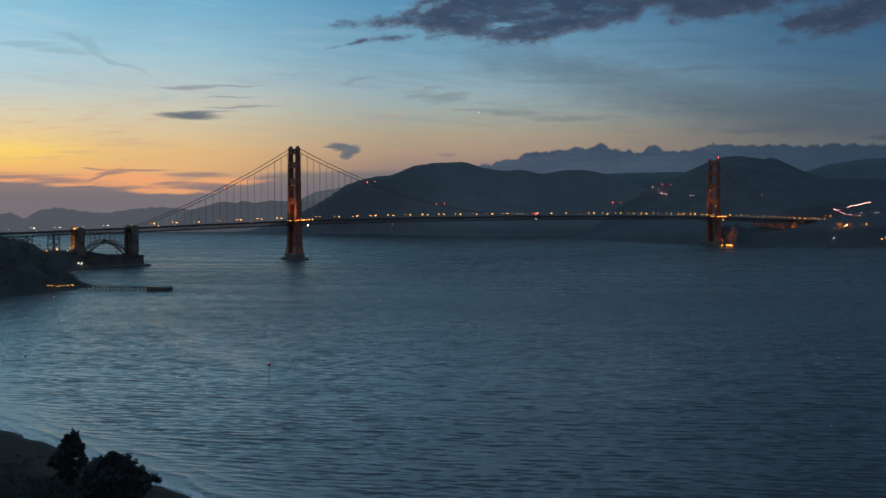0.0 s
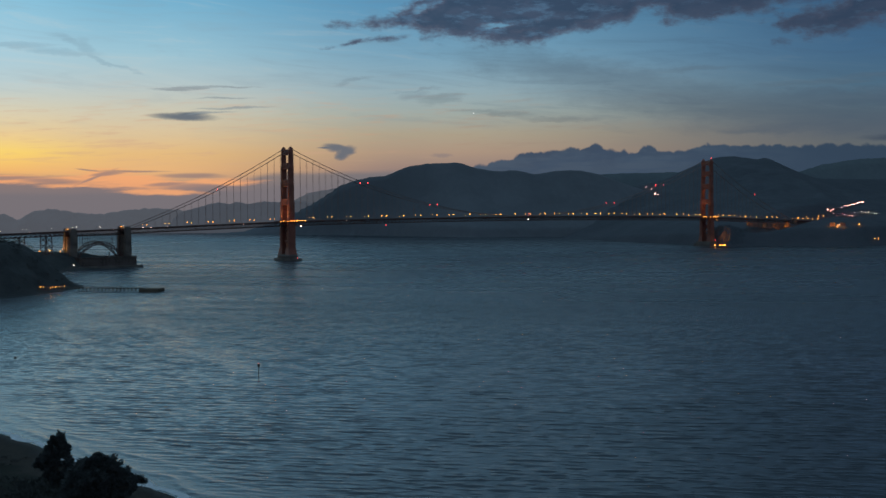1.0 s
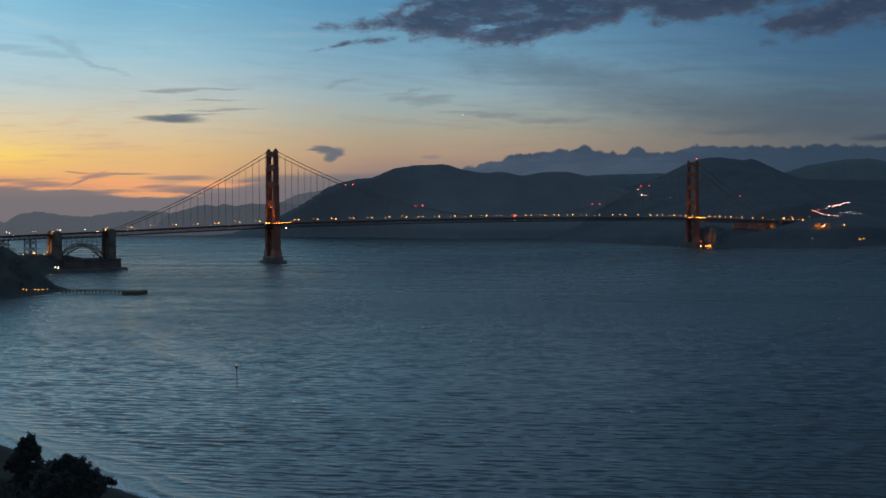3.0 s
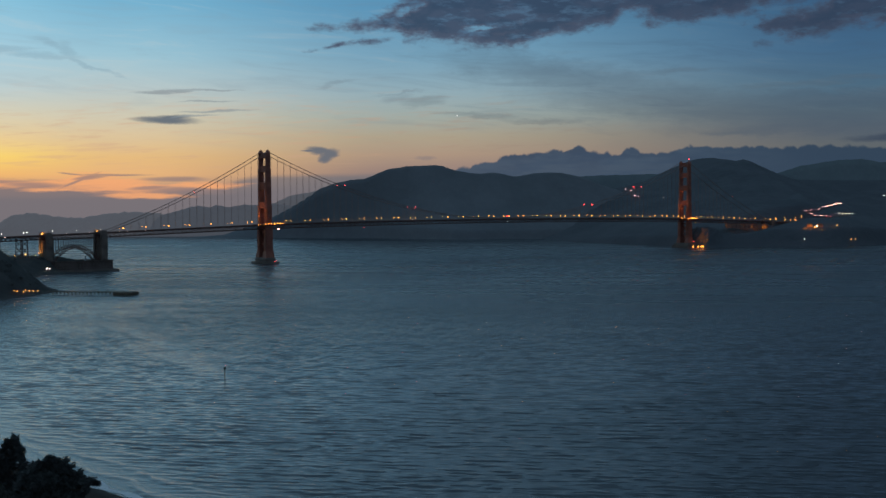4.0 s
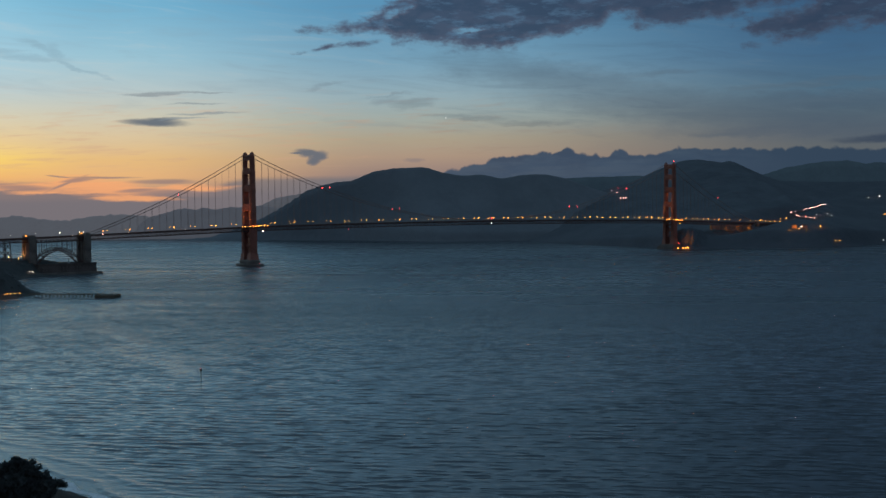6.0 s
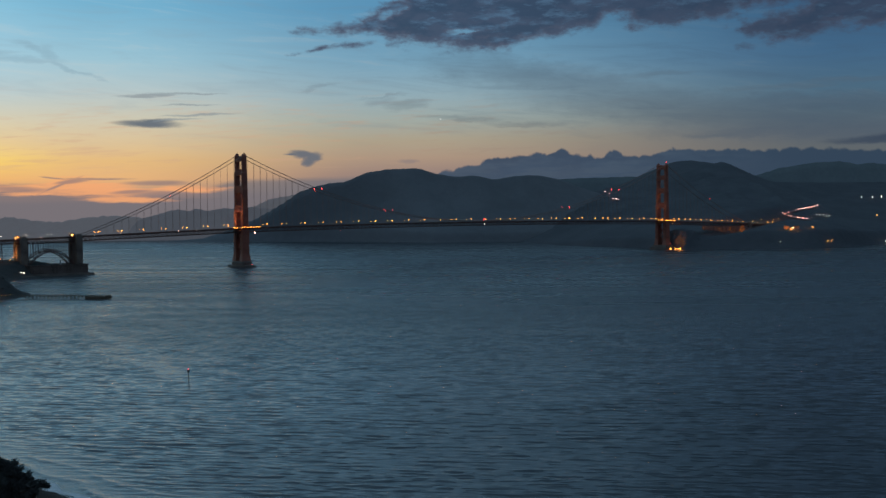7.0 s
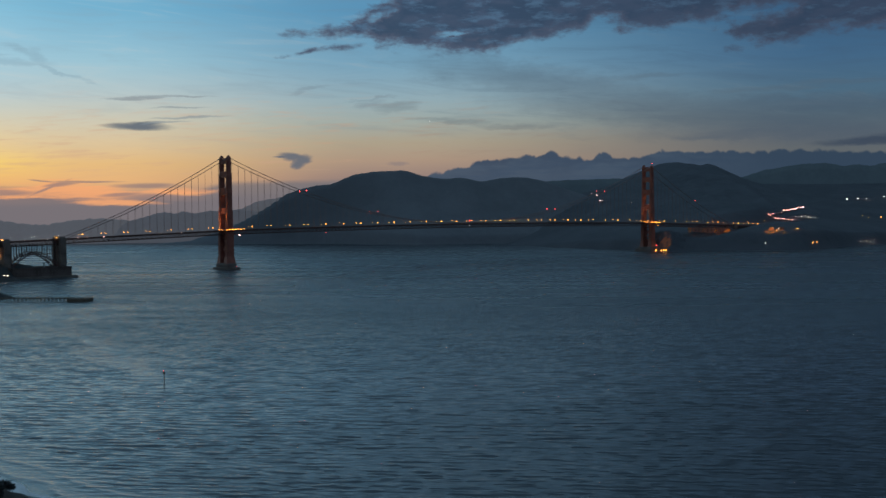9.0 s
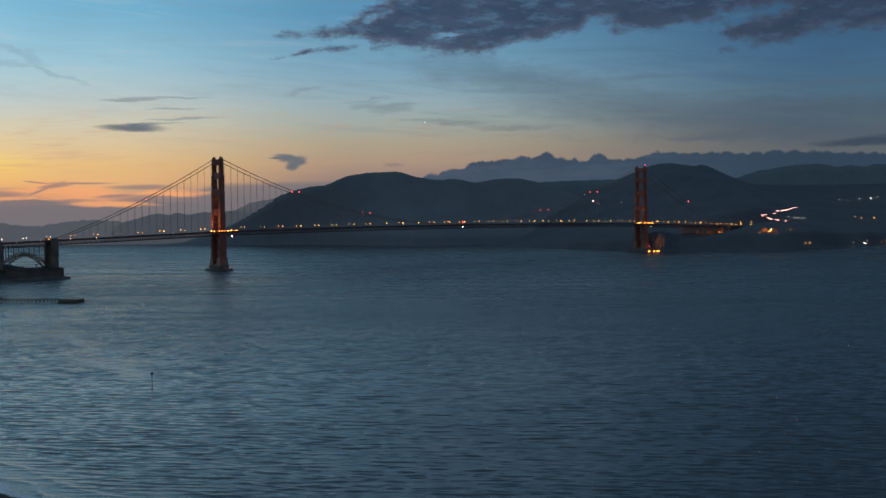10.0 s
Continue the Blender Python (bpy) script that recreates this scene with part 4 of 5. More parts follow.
def bent(s):
    """A four-legged lattice support of the viaduct."""
    x0, y0, _ = BRIDGE @ Vector((s, 0, 0))
    low = float(south_land(np.array([x0]), np.array([y0]))[0]) - 3
    top = road_z(s) - 6.6
    t = thing("viaduct_support", BRIDGE @ Matrix.Translation((s, 0, low)), "orange lattice steel support tower under the approach viaduct", "bridge support", "supports of the approach viaduct")
    for i in (-1, 1):
        for j in (-1, 1):
            part("leg", Build().bar((i * 6.5, j * 14, 0), (i * 5.5, j * 12.5, top - low), 1.2), DECK_PAINT, t)
        n = 3
        for k in range(n):
            a, b = (top - low) * k / n, (top - low) * (k + 1) / n
            part("brace", Build().bar((i * 6, -13.5, a), (i * 6, 13.5, b), 0.6).bar((i * 6, 13.5, a), (i * 6, -13.5, b), 0.6), DECK_PAINT, t)
            part("brace", Build().bar((-6, i * 13.5, a), (6, i * 13.5, b), 0.6).bar((6, i * 13.5, a), (-6, i * 13.5, b), 0.6), DECK_PAINT, t)
    return t


for s in (-499, -548, -610, -680):
    bent(s)

# ---- lamps ----


def street_lamp(m, tall, mat, label, group, size=0.5, arm=0.0):
    t = thing("street_lamp", m, label, "street lamp", group)
    part("pole", Build().tube([(0, 0, -0.6), (0, 0, tall * 0.6), (0, 0, tall)], [0.16, 0.13, 0.1], 6), DARK_STEEL, t)
    if arm:
        part("arm", Build().tube([(0, 0, tall - 0.3), (0, -arm * 0.5, tall + 0.3), (0, -arm, tall + 0.2)], 0.08, 5), DARK_STEEL, t)
    part("lantern", Build().ball((0, -arm, tall), size, 0.85, 8, 5), mat, t, "glowing lantern glass")
    if arm:
        # added disc that keeps the lantern's light off the deck below
        part("light_blocking_disc", Build().tube([(0, -arm, tall - size * 0.95 - 0.1), (0, -arm, tall - size * 0.95)], size * 1.25, 10), DARK_STEEL, t)
    return t


first = {}
for side in (-1, 1):
    for k in range(-14, 40):
        s = 10.5 + 45.7 * k
        if min(abs(s), abs(s - SPAN)) < 9 or s < -640:
            continue
        m = BRIDGE @ Matrix.Translation((s, side * 9.9, road_z(s))) @ Matrix.Rotation(0 if side > 0 else math.pi, 4, "Z")
        far_south = s < -330
        if (side, far_south) in first:
            copy_thing(first[side, far_south], m)
        elif far_south:
            first[side, far_south] = street_lamp(m, 7.5, LAMP_WHITE, "slim bridge lamp post with a small white lantern", "lamps along the bridge", 0.5 if side < 0 else 0.26, 1.2)
        else:
            first[side, far_south] = street_lamp(m, 7.5, LAMP_AMBER, "slim bridge lamp post with a glowing amber lantern", "lamps along the bridge", 1.0 if side < 0 else 0.62, 1.2)
for base, ks in ((0, range(-4, 6)), (SPAN, range(-5, 6))):
    for k in ks:
        s = base + k * 6.4 + 3.2
        m = BRIDGE @ Matrix.Translation((s, -20.4 if abs(s - base) < 13 else -11.9, road_z(s) + 0.2))
        f = thing("flood_lamp", m, "low amber floodlight beside the tower base", "floodlight", "floodlights round the towers")
        part("housing", Build().block(-0.5, 0.5, -0.5, 0.5, 0, 1.6, 0.1), DARK_STEEL, f)
        part("lens", Build().ball((0, 0, 2.2), 0.75), LAMP_AMBER, f, "glowing amber lens")
# low navigation lights under and over the deck
for s, y, z, mat, r, label in ((640, -13.7, 90.5, LAMP_RED, 0.8, "red"), (640, -13.7, 78.6, LAMP_WHITE, 0.8, "white"), (235, -12.5, 70.0, LAMP_RED, 0.5, "dim red"), (23, -14, 69.8, LAMP_PINK, 1.1, "bright white"), (1304, -14, 68.4, LAMP_AMBER, 0.8, "amber")):
    t = thing("navigation_light", BRIDGE @ Matrix.Translation((s, y, z)), label + " navigation light fixed to the edge of the bridge deck", "navigation light", "navigation lights on the deck")
    up = road_z(s) - z
    part("bracket", Build().bar((0, 0, 0), (0, 0.6, up - 0.5 if up > 0 else up), 0.3), DARK_STEEL, t)
    part("lens", Build().ball((0, 0, 0), r), mat, t, "glowing lens")
    if abs(s - 640) < 1 and z > 85:
        part("lens", Build().ball((0, 0, -3.2), r * 0.7), LAMP_RED, t)

# amber lamps at the pylon tops, and floodlight on their shafts
for s in (-SIDE - 8, -455):
    t = thing("pylon_lamp", BRIDGE @ Matrix.Translation((s - 1.5, 9.6, road_z(s) + 0.2)), "amber floodlight glowing beside the pylon top", "floodlight", "floodlights at the pylons")
    part("post", Build().tube([(0, 0, 0), (0, 0, 3.4)], 0.14), DARK_STEEL, t)
    part("lens", Build().ball((0, 0, 4.0), 0.6), LAMP_AMBER, t, "glowing amber lens")
    flood("pylon_floodlight", BRIDGE @ Vector((s - 2, 3, road_z(s) + 5)), BRIDGE @ Vector((s, 15.2, road_z(s) + 3.5)), 12000, SODIUM, 110, 0.4)
flood("pylon_floodlight", BRIDGE @ Vector((-455 - 14, 6, 30)), BRIDGE @ Vector((-455, 15, 46)), 24000, SODIUM, 75, 0.5)

# ---- the brick fort under the arch ----
fort = thing("brick_fort", BRIDGE @ Matrix.Translation((-402, -20, 0)), "old low brick fort with flat roof on a stone sea wall", "fort")
part("sea_wall", Build().block(-62, 60, -44, 30, -4, 4.2, 0.8), DARK_CONCRETE, fort, "dark stone sea wall")
part("outer_wall", Build().block(-54, 52, -33, 24, 4.2, 18.5, 0.5), BRICK, fort)
part("parapet", Build().block(-54.6, 52.6, -33.6, -30.5, 18.5, 20.2, 0.2).block(-54.6, 52.6, 21.5, 24.6, 18.5, 20.2, 0.2).block(-54.6, -51.5, -30.5, 21.5, 18.5, 20.2, 0.2).block(49.5, 52.6, -30.5, 21.5, 18.5, 20.2, 0.2), BRICK, fort)
casemate = Build().loft([[(-1.1, y, 0), (1.1, y, 0), (1.1, y, 2.0), (0.6, y, 2.7), (-0.6, y, 2.7), (-1.1, y, 2.0)] for y in (-0.25, 0.25)]).mesh("casemate_opening", DARK_CONCRETE)
for k in range(16):
    for z in (6.2, 12.0):
        w = part("casemate_opening", casemate, DARK_STEEL, fort, "dark recessed gun opening")
        w.location = (-48 + 6.3 * k, -32.8 + (z - 4.2) * 0.035, z)
light = thing("small_lighthouse", BRIDGE @ Matrix.Translation((-384, -8, 18.4)), "small white iron lighthouse on the fort roof", "lighthouse")
part("tower", Build().loft([[(r * math.cos(a), r * math.sin(a), z) for a in (2 * math.pi * i / 9 for i in range(9))] for r, z in ((1.6, 0), (1.2, 5.4), (1.7, 5.6), (1.7, 5.9))]), STEEL, light)
part("lantern_room", Build().loft([[(r * math.cos(a), r * math.sin(a), z) for a in (2 * math.pi * i / 9 for i in range(9))] for r, z in ((1.1, 5.9), (1.1, 7.6), (1.4, 7.7), (0.2, 8.8))]), DARK_STEEL, light)

# ---- timber fishing pier ----
P0, P1 = Vector((-487, 1477, 4.3)), Vector((-398, 1465.5, 4.3))
run = (P1 - P0).length
pier_at = Matrix.Translation((P0.x, P0.y, 0)) @ Matrix.Rotation(math.atan2(P1.y - P0.y, P1.x - P0.x), 4, "Z")
pier = thing("fishing_pier", pier_at, "long narrow dark timber pier on piles reaching from the shore", "pier")
part("walkway", Build().block(-8, run + 2, -2.2, 2.2, 3.5, 4.4), TIMBER, pier)
for side in (-1, 1):
    part("handrail", Build().bar((-8, side * 2.1, 5.4), (run, side * 2.1, 5.4), 0.22), TIMBER, pier)
post_mesh = Build().block(-0.12, 0.12, -0.12, 0.12, 4.4, 5.5).mesh("rail_post", TIMBER)
pile_mesh = Build().tube([(0, 0, -5), (0, 0, 3.6)], 0.42, 7).mesh("pile", TIMBER)
n = 17
for i in range(n + 1):
    for side in (-1, 1):
        q = part("pile", pile_mesh, TIMBER, pier)
        q.location = (run * i / n, side * 1.8, 0)
        q = part("rail_post", post_mesh, TIMBER, pier)
        q.location = (run * i / n, side * 2.1, 0)
    part("pile_cap", Build().block(run * i / n - 0.4, run * i / n + 0.4, -2.6, 2.6, 2.9, 3.6), TIMBER, pier)
head = thing("landing_stage", pier_at @ Matrix.Translation((run + 12, -2, 0)), "wide low dark timber platform at the pier's end", "pier")
part("platform", Build().block(-13, 13, -13, 13, 2.6, 4.0, 0.1), TIMBER, head)
part("fender_wall", Build().block(-13.3, 13.3, -13.4, -12.4, 0.2, 3.4).block(12.2, 13.4, -12.4, 13, 0.2, 3.4).block(-13.4, -12.2, -12.4, 13, 0.2, 3.4), TIMBER, head)
for i in range(7):
    for j in range(7):
        q = part("pile", pile_mesh, TIMBER, head)
        q.location = (-11.5 + 23 * i / 6, -11.5 + 23 * j / 6, -0.9)
for a, b in (((-12.7, -12.7), (12.7, -12.7)), ((12.7, -12.7), (12.7, 12.7)), ((-12.7, 12.7), (12.7, 12.7)), ((-12.7, -12.7), (-12.7, 12.7))):
    part("handrail", Build().bar((*a, 5.1), (*b, 5.1), 0.2), TIMBER, head)
    for k in range(9):
        q = part("rail_post", post_mesh, TIMBER, head)
        q.location = (a[0] + (b[0] - a[0]) * k / 8, a[1] + (b[1] - a[1]) * k / 8, -0.4)

# ---- channel marker and mooring buoy ----
mark = thing("channel_marker", Matrix.Translation((-136, 639, 0)), "single dark pile standing in the water with a daymark", "channel marker")
part("pile", Build().tube([(0, 0, -5), (0, 0, 4), (0, 0, 7.4)], [0.3, 0.27, 0.24], 8), TIMBER, mark)
part("daymark", Build().block(-0.85, 0.85, -0.12, 0.12, 6.3, 7.9), DARK_STEEL, mark, "dark square board")
part("daymark", Build().block(-0.1, 0.1, -0.8, 0.8, 6.35, 7.85), DARK_STEEL, mark)
part("platform", Build().block(-0.6, 0.6, -0.6, 0.6, 7.9, 8.05), DARK_STEEL, mark)
part("lamp", Build().tube([(0, 0, 8.05), (0, 0, 8.4)], 0.08).ball((0, 0, 8.5), 0.13), LAMP_RED, mark, "small dim red lamp")
buoy = thing("mooring_buoy", Matrix.Translation((-337.5, 744.4, 0)), "small dark round mooring buoy afloat near the beach", "buoy")
part("float", Build().ball((0, 0, 0.35), 0.75, 0.85, 12, 7), DARK_STEEL, buoy)
part("ring", Build().tube([(0, 0, 0.9), (0.22, 0, 1.2), (0, 0, 1.4), (-0.22, 0, 1.2), (0, 0, 0.92)], 0.06, 5), STEEL, buoy)

# ---- lamps on both shores ----


def ground_z(f, x, y):
    return max(0.0, float(f(np.array([float(x)]), np.array([float(y)]))[0]))


for x, y in ((-526.1, 1434), (-522.8, 1438), (-516.4, 1444), (-515.7, 1452), (-513.6, 1460), (-511.7, 1472), (-509.6, 1486)):
    street_lamp(Matrix.Translation((x, y, ground_z(south_land, x, y))), 5.0, LAMP_AMBER, "low amber lamp along the waterfront path", "lamps on the waterfront", 0.42)
for x, y, r in ((-702, 2014, 0.7), (-691, 2038, 1.0), (-673, 2038, 0.6), (-687, 2116, 0.8), (-680, 2112, 0.8), (-683, 2090, 0.5)):
    street_lamp(Matrix.Translation((x, y, ground_z(south_land, x, y))), 6.0, LAMP_AMBER, "amber lamp on the slope beside the fort", "lamps beside the fort", r)
for x, y in ((-643, 2000), (-638.5, 2003)):
    street_lamp(Matrix.Translation((x, y, ground_z(south_land, x, y))), 5.5, LAMP_WHITE, "white lamp beside the sea wall", "lamps beside the fort", 0.7)
HEADLAND_LAMPS = [(770, 4296, 0.8), (777, 4222, 1.0), (770, 4116, 1.4), (775, 4088, 0.8), (780, 4074, 0.7), (831, 3930, 0.35), (838, 3912, 0.35),
                  (1640, 4122, 1.0), (1680, 4128, 1.0), (1720, 4144, 0.9), (1757, 4144, 1.0), (1792, 4166, 0.9), (1830, 4185, 0.9),
                  (1414, 3404, 0.5), (1445, 3436, 0.5), (1463, 3448, 0.8), (1471, 3452, 0.7), (1487, 3478, 0.45), (1043, 3106, 0.5),
                  (1088, 3142, 0.9), (1252, 3502, 0.6), (1274, 3508, 0.6), (1306, 3540, 0.6), (1340, 3580, 0.6), (1290, 3525, 0.5), (1322, 3560, 0.5)]
for x, y, r in HEADLAND_LAMPS:
    street_lamp(Matrix.Translation((x, y, ground_z(marin_north, x, y))), 5.5, LAMP_PINK if x < 900 else LAMP_WHITE, "pale white lamp on the dark headland", "lamps on the headland", r)
for x, y, r in ((1081, 3136, 1.2), (1145, 3154, 1.2), (1185, 3150, 1.0), (1574, 3808, 1.0), (1592, 3798, 0.8), (1645, 3824, 1.0), (1556, 3546, 0.9), (1576, 3562, 0.8), (1205, 3174, 0.9), (1059, 3420, 0.7), (1092, 3448, 0.7), (1136, 3484, 0.7), (1158, 3500, 0.8)):
    street_lamp(Matrix.Translation((x, y, ground_z(marin_north, x, y))), 5.5, LAMP_AMBER, "amber lamp low on the dark headland", "lamps on the headland", r)

# ---- cars on the road up the headland ----


def car(label, group, lamp):
    t = thing("car", Matrix(), label, "car", group)
    body = Build().loft([[(x, y, z) for x, y, z in ring] for ring in (
        [(-2.2, -0.85, 0.35), (2.2, -0.85, 0.35), (2.2, 0.85, 0.35), (-2.2, 0.85, 0.35)], [(-2.3, -0.9, 0.7), (2.3, -0.9, 0.65), (2.3, 0.9, 0.65), (-2.3, 0.9, 0.7)], [(-2.2, -0.85, 0.98), (2.1, -0.82, 0.9), (2.1, 0.82, 0.9), (-2.2, 0.85, 0.98)])])
    part("body", body, STEEL, t)
    part("cabin", Build().loft([[(-1.7, -0.8, 0.96), (1.0, -0.8, 0.92), (1.0, 0.8, 0.92), (-1.7, 0.8, 0.96)], [(-1.2, -0.65, 1.5), (0.35, -0.65, 1.5), (0.35, 0.65, 1.5), (-1.2, 0.65, 1.5)]]), DARK_STEEL, t, "dark glazed cabin")
    for x in (-1.4, 1.4):
        for y in (-0.8, 0.8):
            part("wheel", Build().tube([(x, y - 0.1, 0.33), (x, y + 0.1, 0.33)], 0.33, 10), DARK_STEEL, t)
    for y in (-0.62, 0.62):
        part("headlight", Build().ball((2.1, y, 0.76), lamp, 0.8, 8, 5), LAMP_PINK, t, "glowing headlight")
        part("taillight", Build().ball((-2.15, y, 0.8), lamp * 0.75, 0.8, 8, 5), LAMP_RED, t, "glowing red taillight")
    return t


ROADS = [[(1182, 3531), (1191, 3529), (1200, 3525), (1213, 3514), (1225, 3500), (1238, 3488), (1246, 3492)], [(1181, 3532), (1205, 3542), (1226, 3546), (1250, 3588), (1279, 3636), (1325, 3740), (1373, 3846), (1428, 3942)]]
first_car = None
for pts in ROADS:
    strip, road_rows = Build(), []
    for (ax, ay), (bx, by) in zip(pts, pts[1:]):
        m = max(2, int(math.hypot(bx - ax, by - ay) / 6))
        for i in range(m):
            x, y = ax + (bx - ax) * i / m, ay + (by - ay) * i / m
            ux, uy = (bx - ax), (by - ay)
            d = math.hypot(ux, uy)
            road_rows.append((x, y, -uy / d, ux / d, math.atan2(uy, ux)))
    rings = []
    for x, y, nx, ny, _ in road_rows:
        z = ground_z(marin_north, x, y)
        rings.append([(x - 4 * nx, y - 4 * ny, z - 1.5), (x + 4 * nx, y + 4 * ny, z - 1.5), (x + 4 * nx, y + 4 * ny, z + 0.5), (x - 4 * nx, y - 4 * ny, z + 0.5)])
    ob = new("road", strip.loft(rings).mesh("road", ASPHALT))
    tagged(ob, "grey asphalt road climbing the dark hillside", "road", kind="structure")
    gap, travelled, last = 9.0, 99.0, None
    for k, (x, y, nx, ny, a) in enumerate(road_rows):
        travelled += 6
        if travelled < (random.choice((5, 5, 11)) if pts is ROADS[0] else random.choice((7, 8, 13, 20, 32))):
            continue
        travelled = 0
        z = ground_z(marin_north, x, y) + 0.5
        lane = random.choice((-1.8, 1.8))
        m = Matrix.Translation((x + lane * nx, y + lane * ny, z)) @ Matrix.Rotation(-1.75 + 0.2 * math.sin(k), 4, "Z")
        if first_car is None:
            first_car = car("pale car on the hillside road with its headlights on", "cars on the hillside road", 0.58)
            first_car.matrix_world = m
        else:
            copy_thing(first_car, m)

# traffic on the bridge
first_car = None
for k in range(34):
    s = -600 + 24 * k + random.uniform(-9, 9) if k < 22 else 40 + 110 * (k - 22) + random.uniform(-30, 30)
    lane = random.choice((-7.2, -3.6, 3.6, 7.2))
    m = BRIDGE @ Matrix.Translation((s, lane, road_z(s) + 0.03)) @ Matrix.Rotation(0 if lane < 0 else math.pi, 4, "Z")
    if first_car is None:
        first_car = car("dark car on the bridge roadway with lights on", "cars on the bridge", 0.36)
        first_car.matrix_world = m
    else:
        copy_thing(first_car, m)

# ---- lit walls and rock at the north end ----
wall = thing("retaining_wall", BRIDGE @ Matrix.Translation((SPAN + 170, -26, 0)), "concrete retaining wall under the roadway, lit amber", "retaining wall")
part("wall_face", Build().loft([[(x, -1.2, low), (x, 1.2, low), (x, 1.0, high), (x, -1.0, high)] for x, low, high in ((-36, 52, 62), (0, 49, 61), (60, 44, 60), (120, 34, 59), (140, 26, 60), (150, 24, 52))]), DARK_CONCRETE, wall)
for k in range(10):
    x = -30 + 19 * k
    part("buttress", Build().block(x - 1, x + 1, -2.4, -1.1, 40 if k > 6 else 48, 57, 0.3), DARK_CONCRETE, wall)
for s, z, w in ((SPAN + 312, 46, 70000), (SPAN + 262, 50, 18000), (SPAN + 215, 50, 15000), (SPAN + 146, 54, 26000)):
    flood("wall_floodlight", BRIDGE @ Vector((s - 30, -36, z + 2)), BRIDGE @ Vector((s + 8, -26, z + 4)), w, SODIUM_WALL, 60, 0.4)
for s, y in ((SPAN + 18, -46), (SPAN + 8, -48), (SPAN - 2, -47), (SPAN + 13, -50), (SPAN - 20, -45)):
    t = thing("flood_lamp", BRIDGE @ Matrix.Translation((s, y, 1.5)), "amber floodlight low on the rocks beside the pier", "floodlight", "floodlights round the towers")
    part("housing", Build().block(-0.5, 0.5, -0.5, 0.5, -5, 1.6, 0.1), DARK_STEEL, t)
    part("lens", Build().ball((0, 0, 2.4), 1.35), LAMP_AMBER, t, "glowing amber lens")
flood("rock_floodlight", BRIDGE @ Vector((SPAN + 2, -88, 12)), BRIDGE @ Vector((SPAN + 34, -24, 36)), 120000, SODIUM_WALL, 38, 0.4)
for x, y in ((1081, 3136), (1145, 3154), (1060, 3130)):
    z = ground_z(marin_north, x, y)
    flood("slope_floodlight", (x, y - 4, z + 9), (x + 4, y + 30, z + 6), 20000, SODIUM_WALL, 100, 0.4)
bay = thing("retaining_wall", Matrix.Translation((1086, 3150, 0)), "concrete retaining wall with two tall bays on the slope", "retaining wall")
part("wall_face", Build().block(-48, 22, -1.2, 1.2, 28, 44, 0.2), DARK_CONCRETE, bay)
for x in (-15, 13):
    part("buttress", Build().block(x - 7, x + 7, -2.4, 2.4, 28, 61, 0.3), DARK_CONCRETE, bay)
flood("wall_floodlight", (1069, 3128, 46), (1071, 3148, 54), 7000, SODIUM_WALL, 90, 0.4)
flood("wall_floodlight", (1101, 3128, 46), (1099, 3148, 54), 6000, SODIUM_WALL, 90, 0.4)
t = thing("pier_beacon", BRIDGE @ Matrix.Translation((SPAN + 9, -22, 12.6)), "red beacon lamp on the north tower pier", "beacon")
part("mast", Build().tube([(0, 0, 0), (0, 0, 3)], 0.15), DARK_STEEL, t)
part("lens", Build().ball((0, 0, 3.6), 0.8), LAMP_RED, t, "glowing red lens")
for a in (-40, 34):
    t = thing("pier_beacon", BRIDGE @ Matrix.Translation((0, a, 4.3)), "red beacon lamp on the fender wall", "beacon")
    part("mast", Build().tube([(0, 0, 0), (0, 0, 1.2)], 0.12), DARK_STEEL, t)
    part("lens", Build().ball((0, 0, 1.6), 0.45), LAMP_RED, t, "glowing red lens")

# ---- breaking foam along the beach ----
foam_v, foam_f, index = [], [], {}
gx, gy = np.meshgrid(np.arange(-330, -60, 0.7), np.arange(190, 500, 0.7))
d = inland(gx, gy) + rough(gx, gy, 60, 2.0, 3) * 3.0
land = south_land(gx, gy)
swash = rough(gx, gy, 40, 12.0, 3) * 6.0
lace = rough(gx, gy, 7, 15.0, 4)
keep = (d > -4.6 + swash * 0.5) & (d < 0.6 + swash * 0.75) & (lace > -0.75)
for j in range(keep.shape[0] - 1):
    for i in range(keep.shape[1] - 1):
        if keep[j, i]:
            face = []
            for jj, ii in ((j, i), (j, i + 1), (j + 1, i + 1), (j + 1, i)):
                if (jj, ii) not in index:
                    index[(jj, ii)] = len(foam_v)
                    foam_v.append((float(gx[jj, ii]), float(gy[jj, ii]), max(float(land[jj, ii]), 0.0) + 0.09 + 0.05 * float(lace[jj, ii])))
                face.append(index[(jj, ii)])
            foam_f.append(tuple(face))
me = bpy.data.meshes.new("sea_foam")
me.from_pydata(foam_v, [], foam_f)
me.materials.append(FOAM)
ob = smooth(new("sea_foam", me))
tagged(ob, "thin white foam of small waves along the beach", "foam", kind="stuff")

# ---- cypress trees above the beach ----


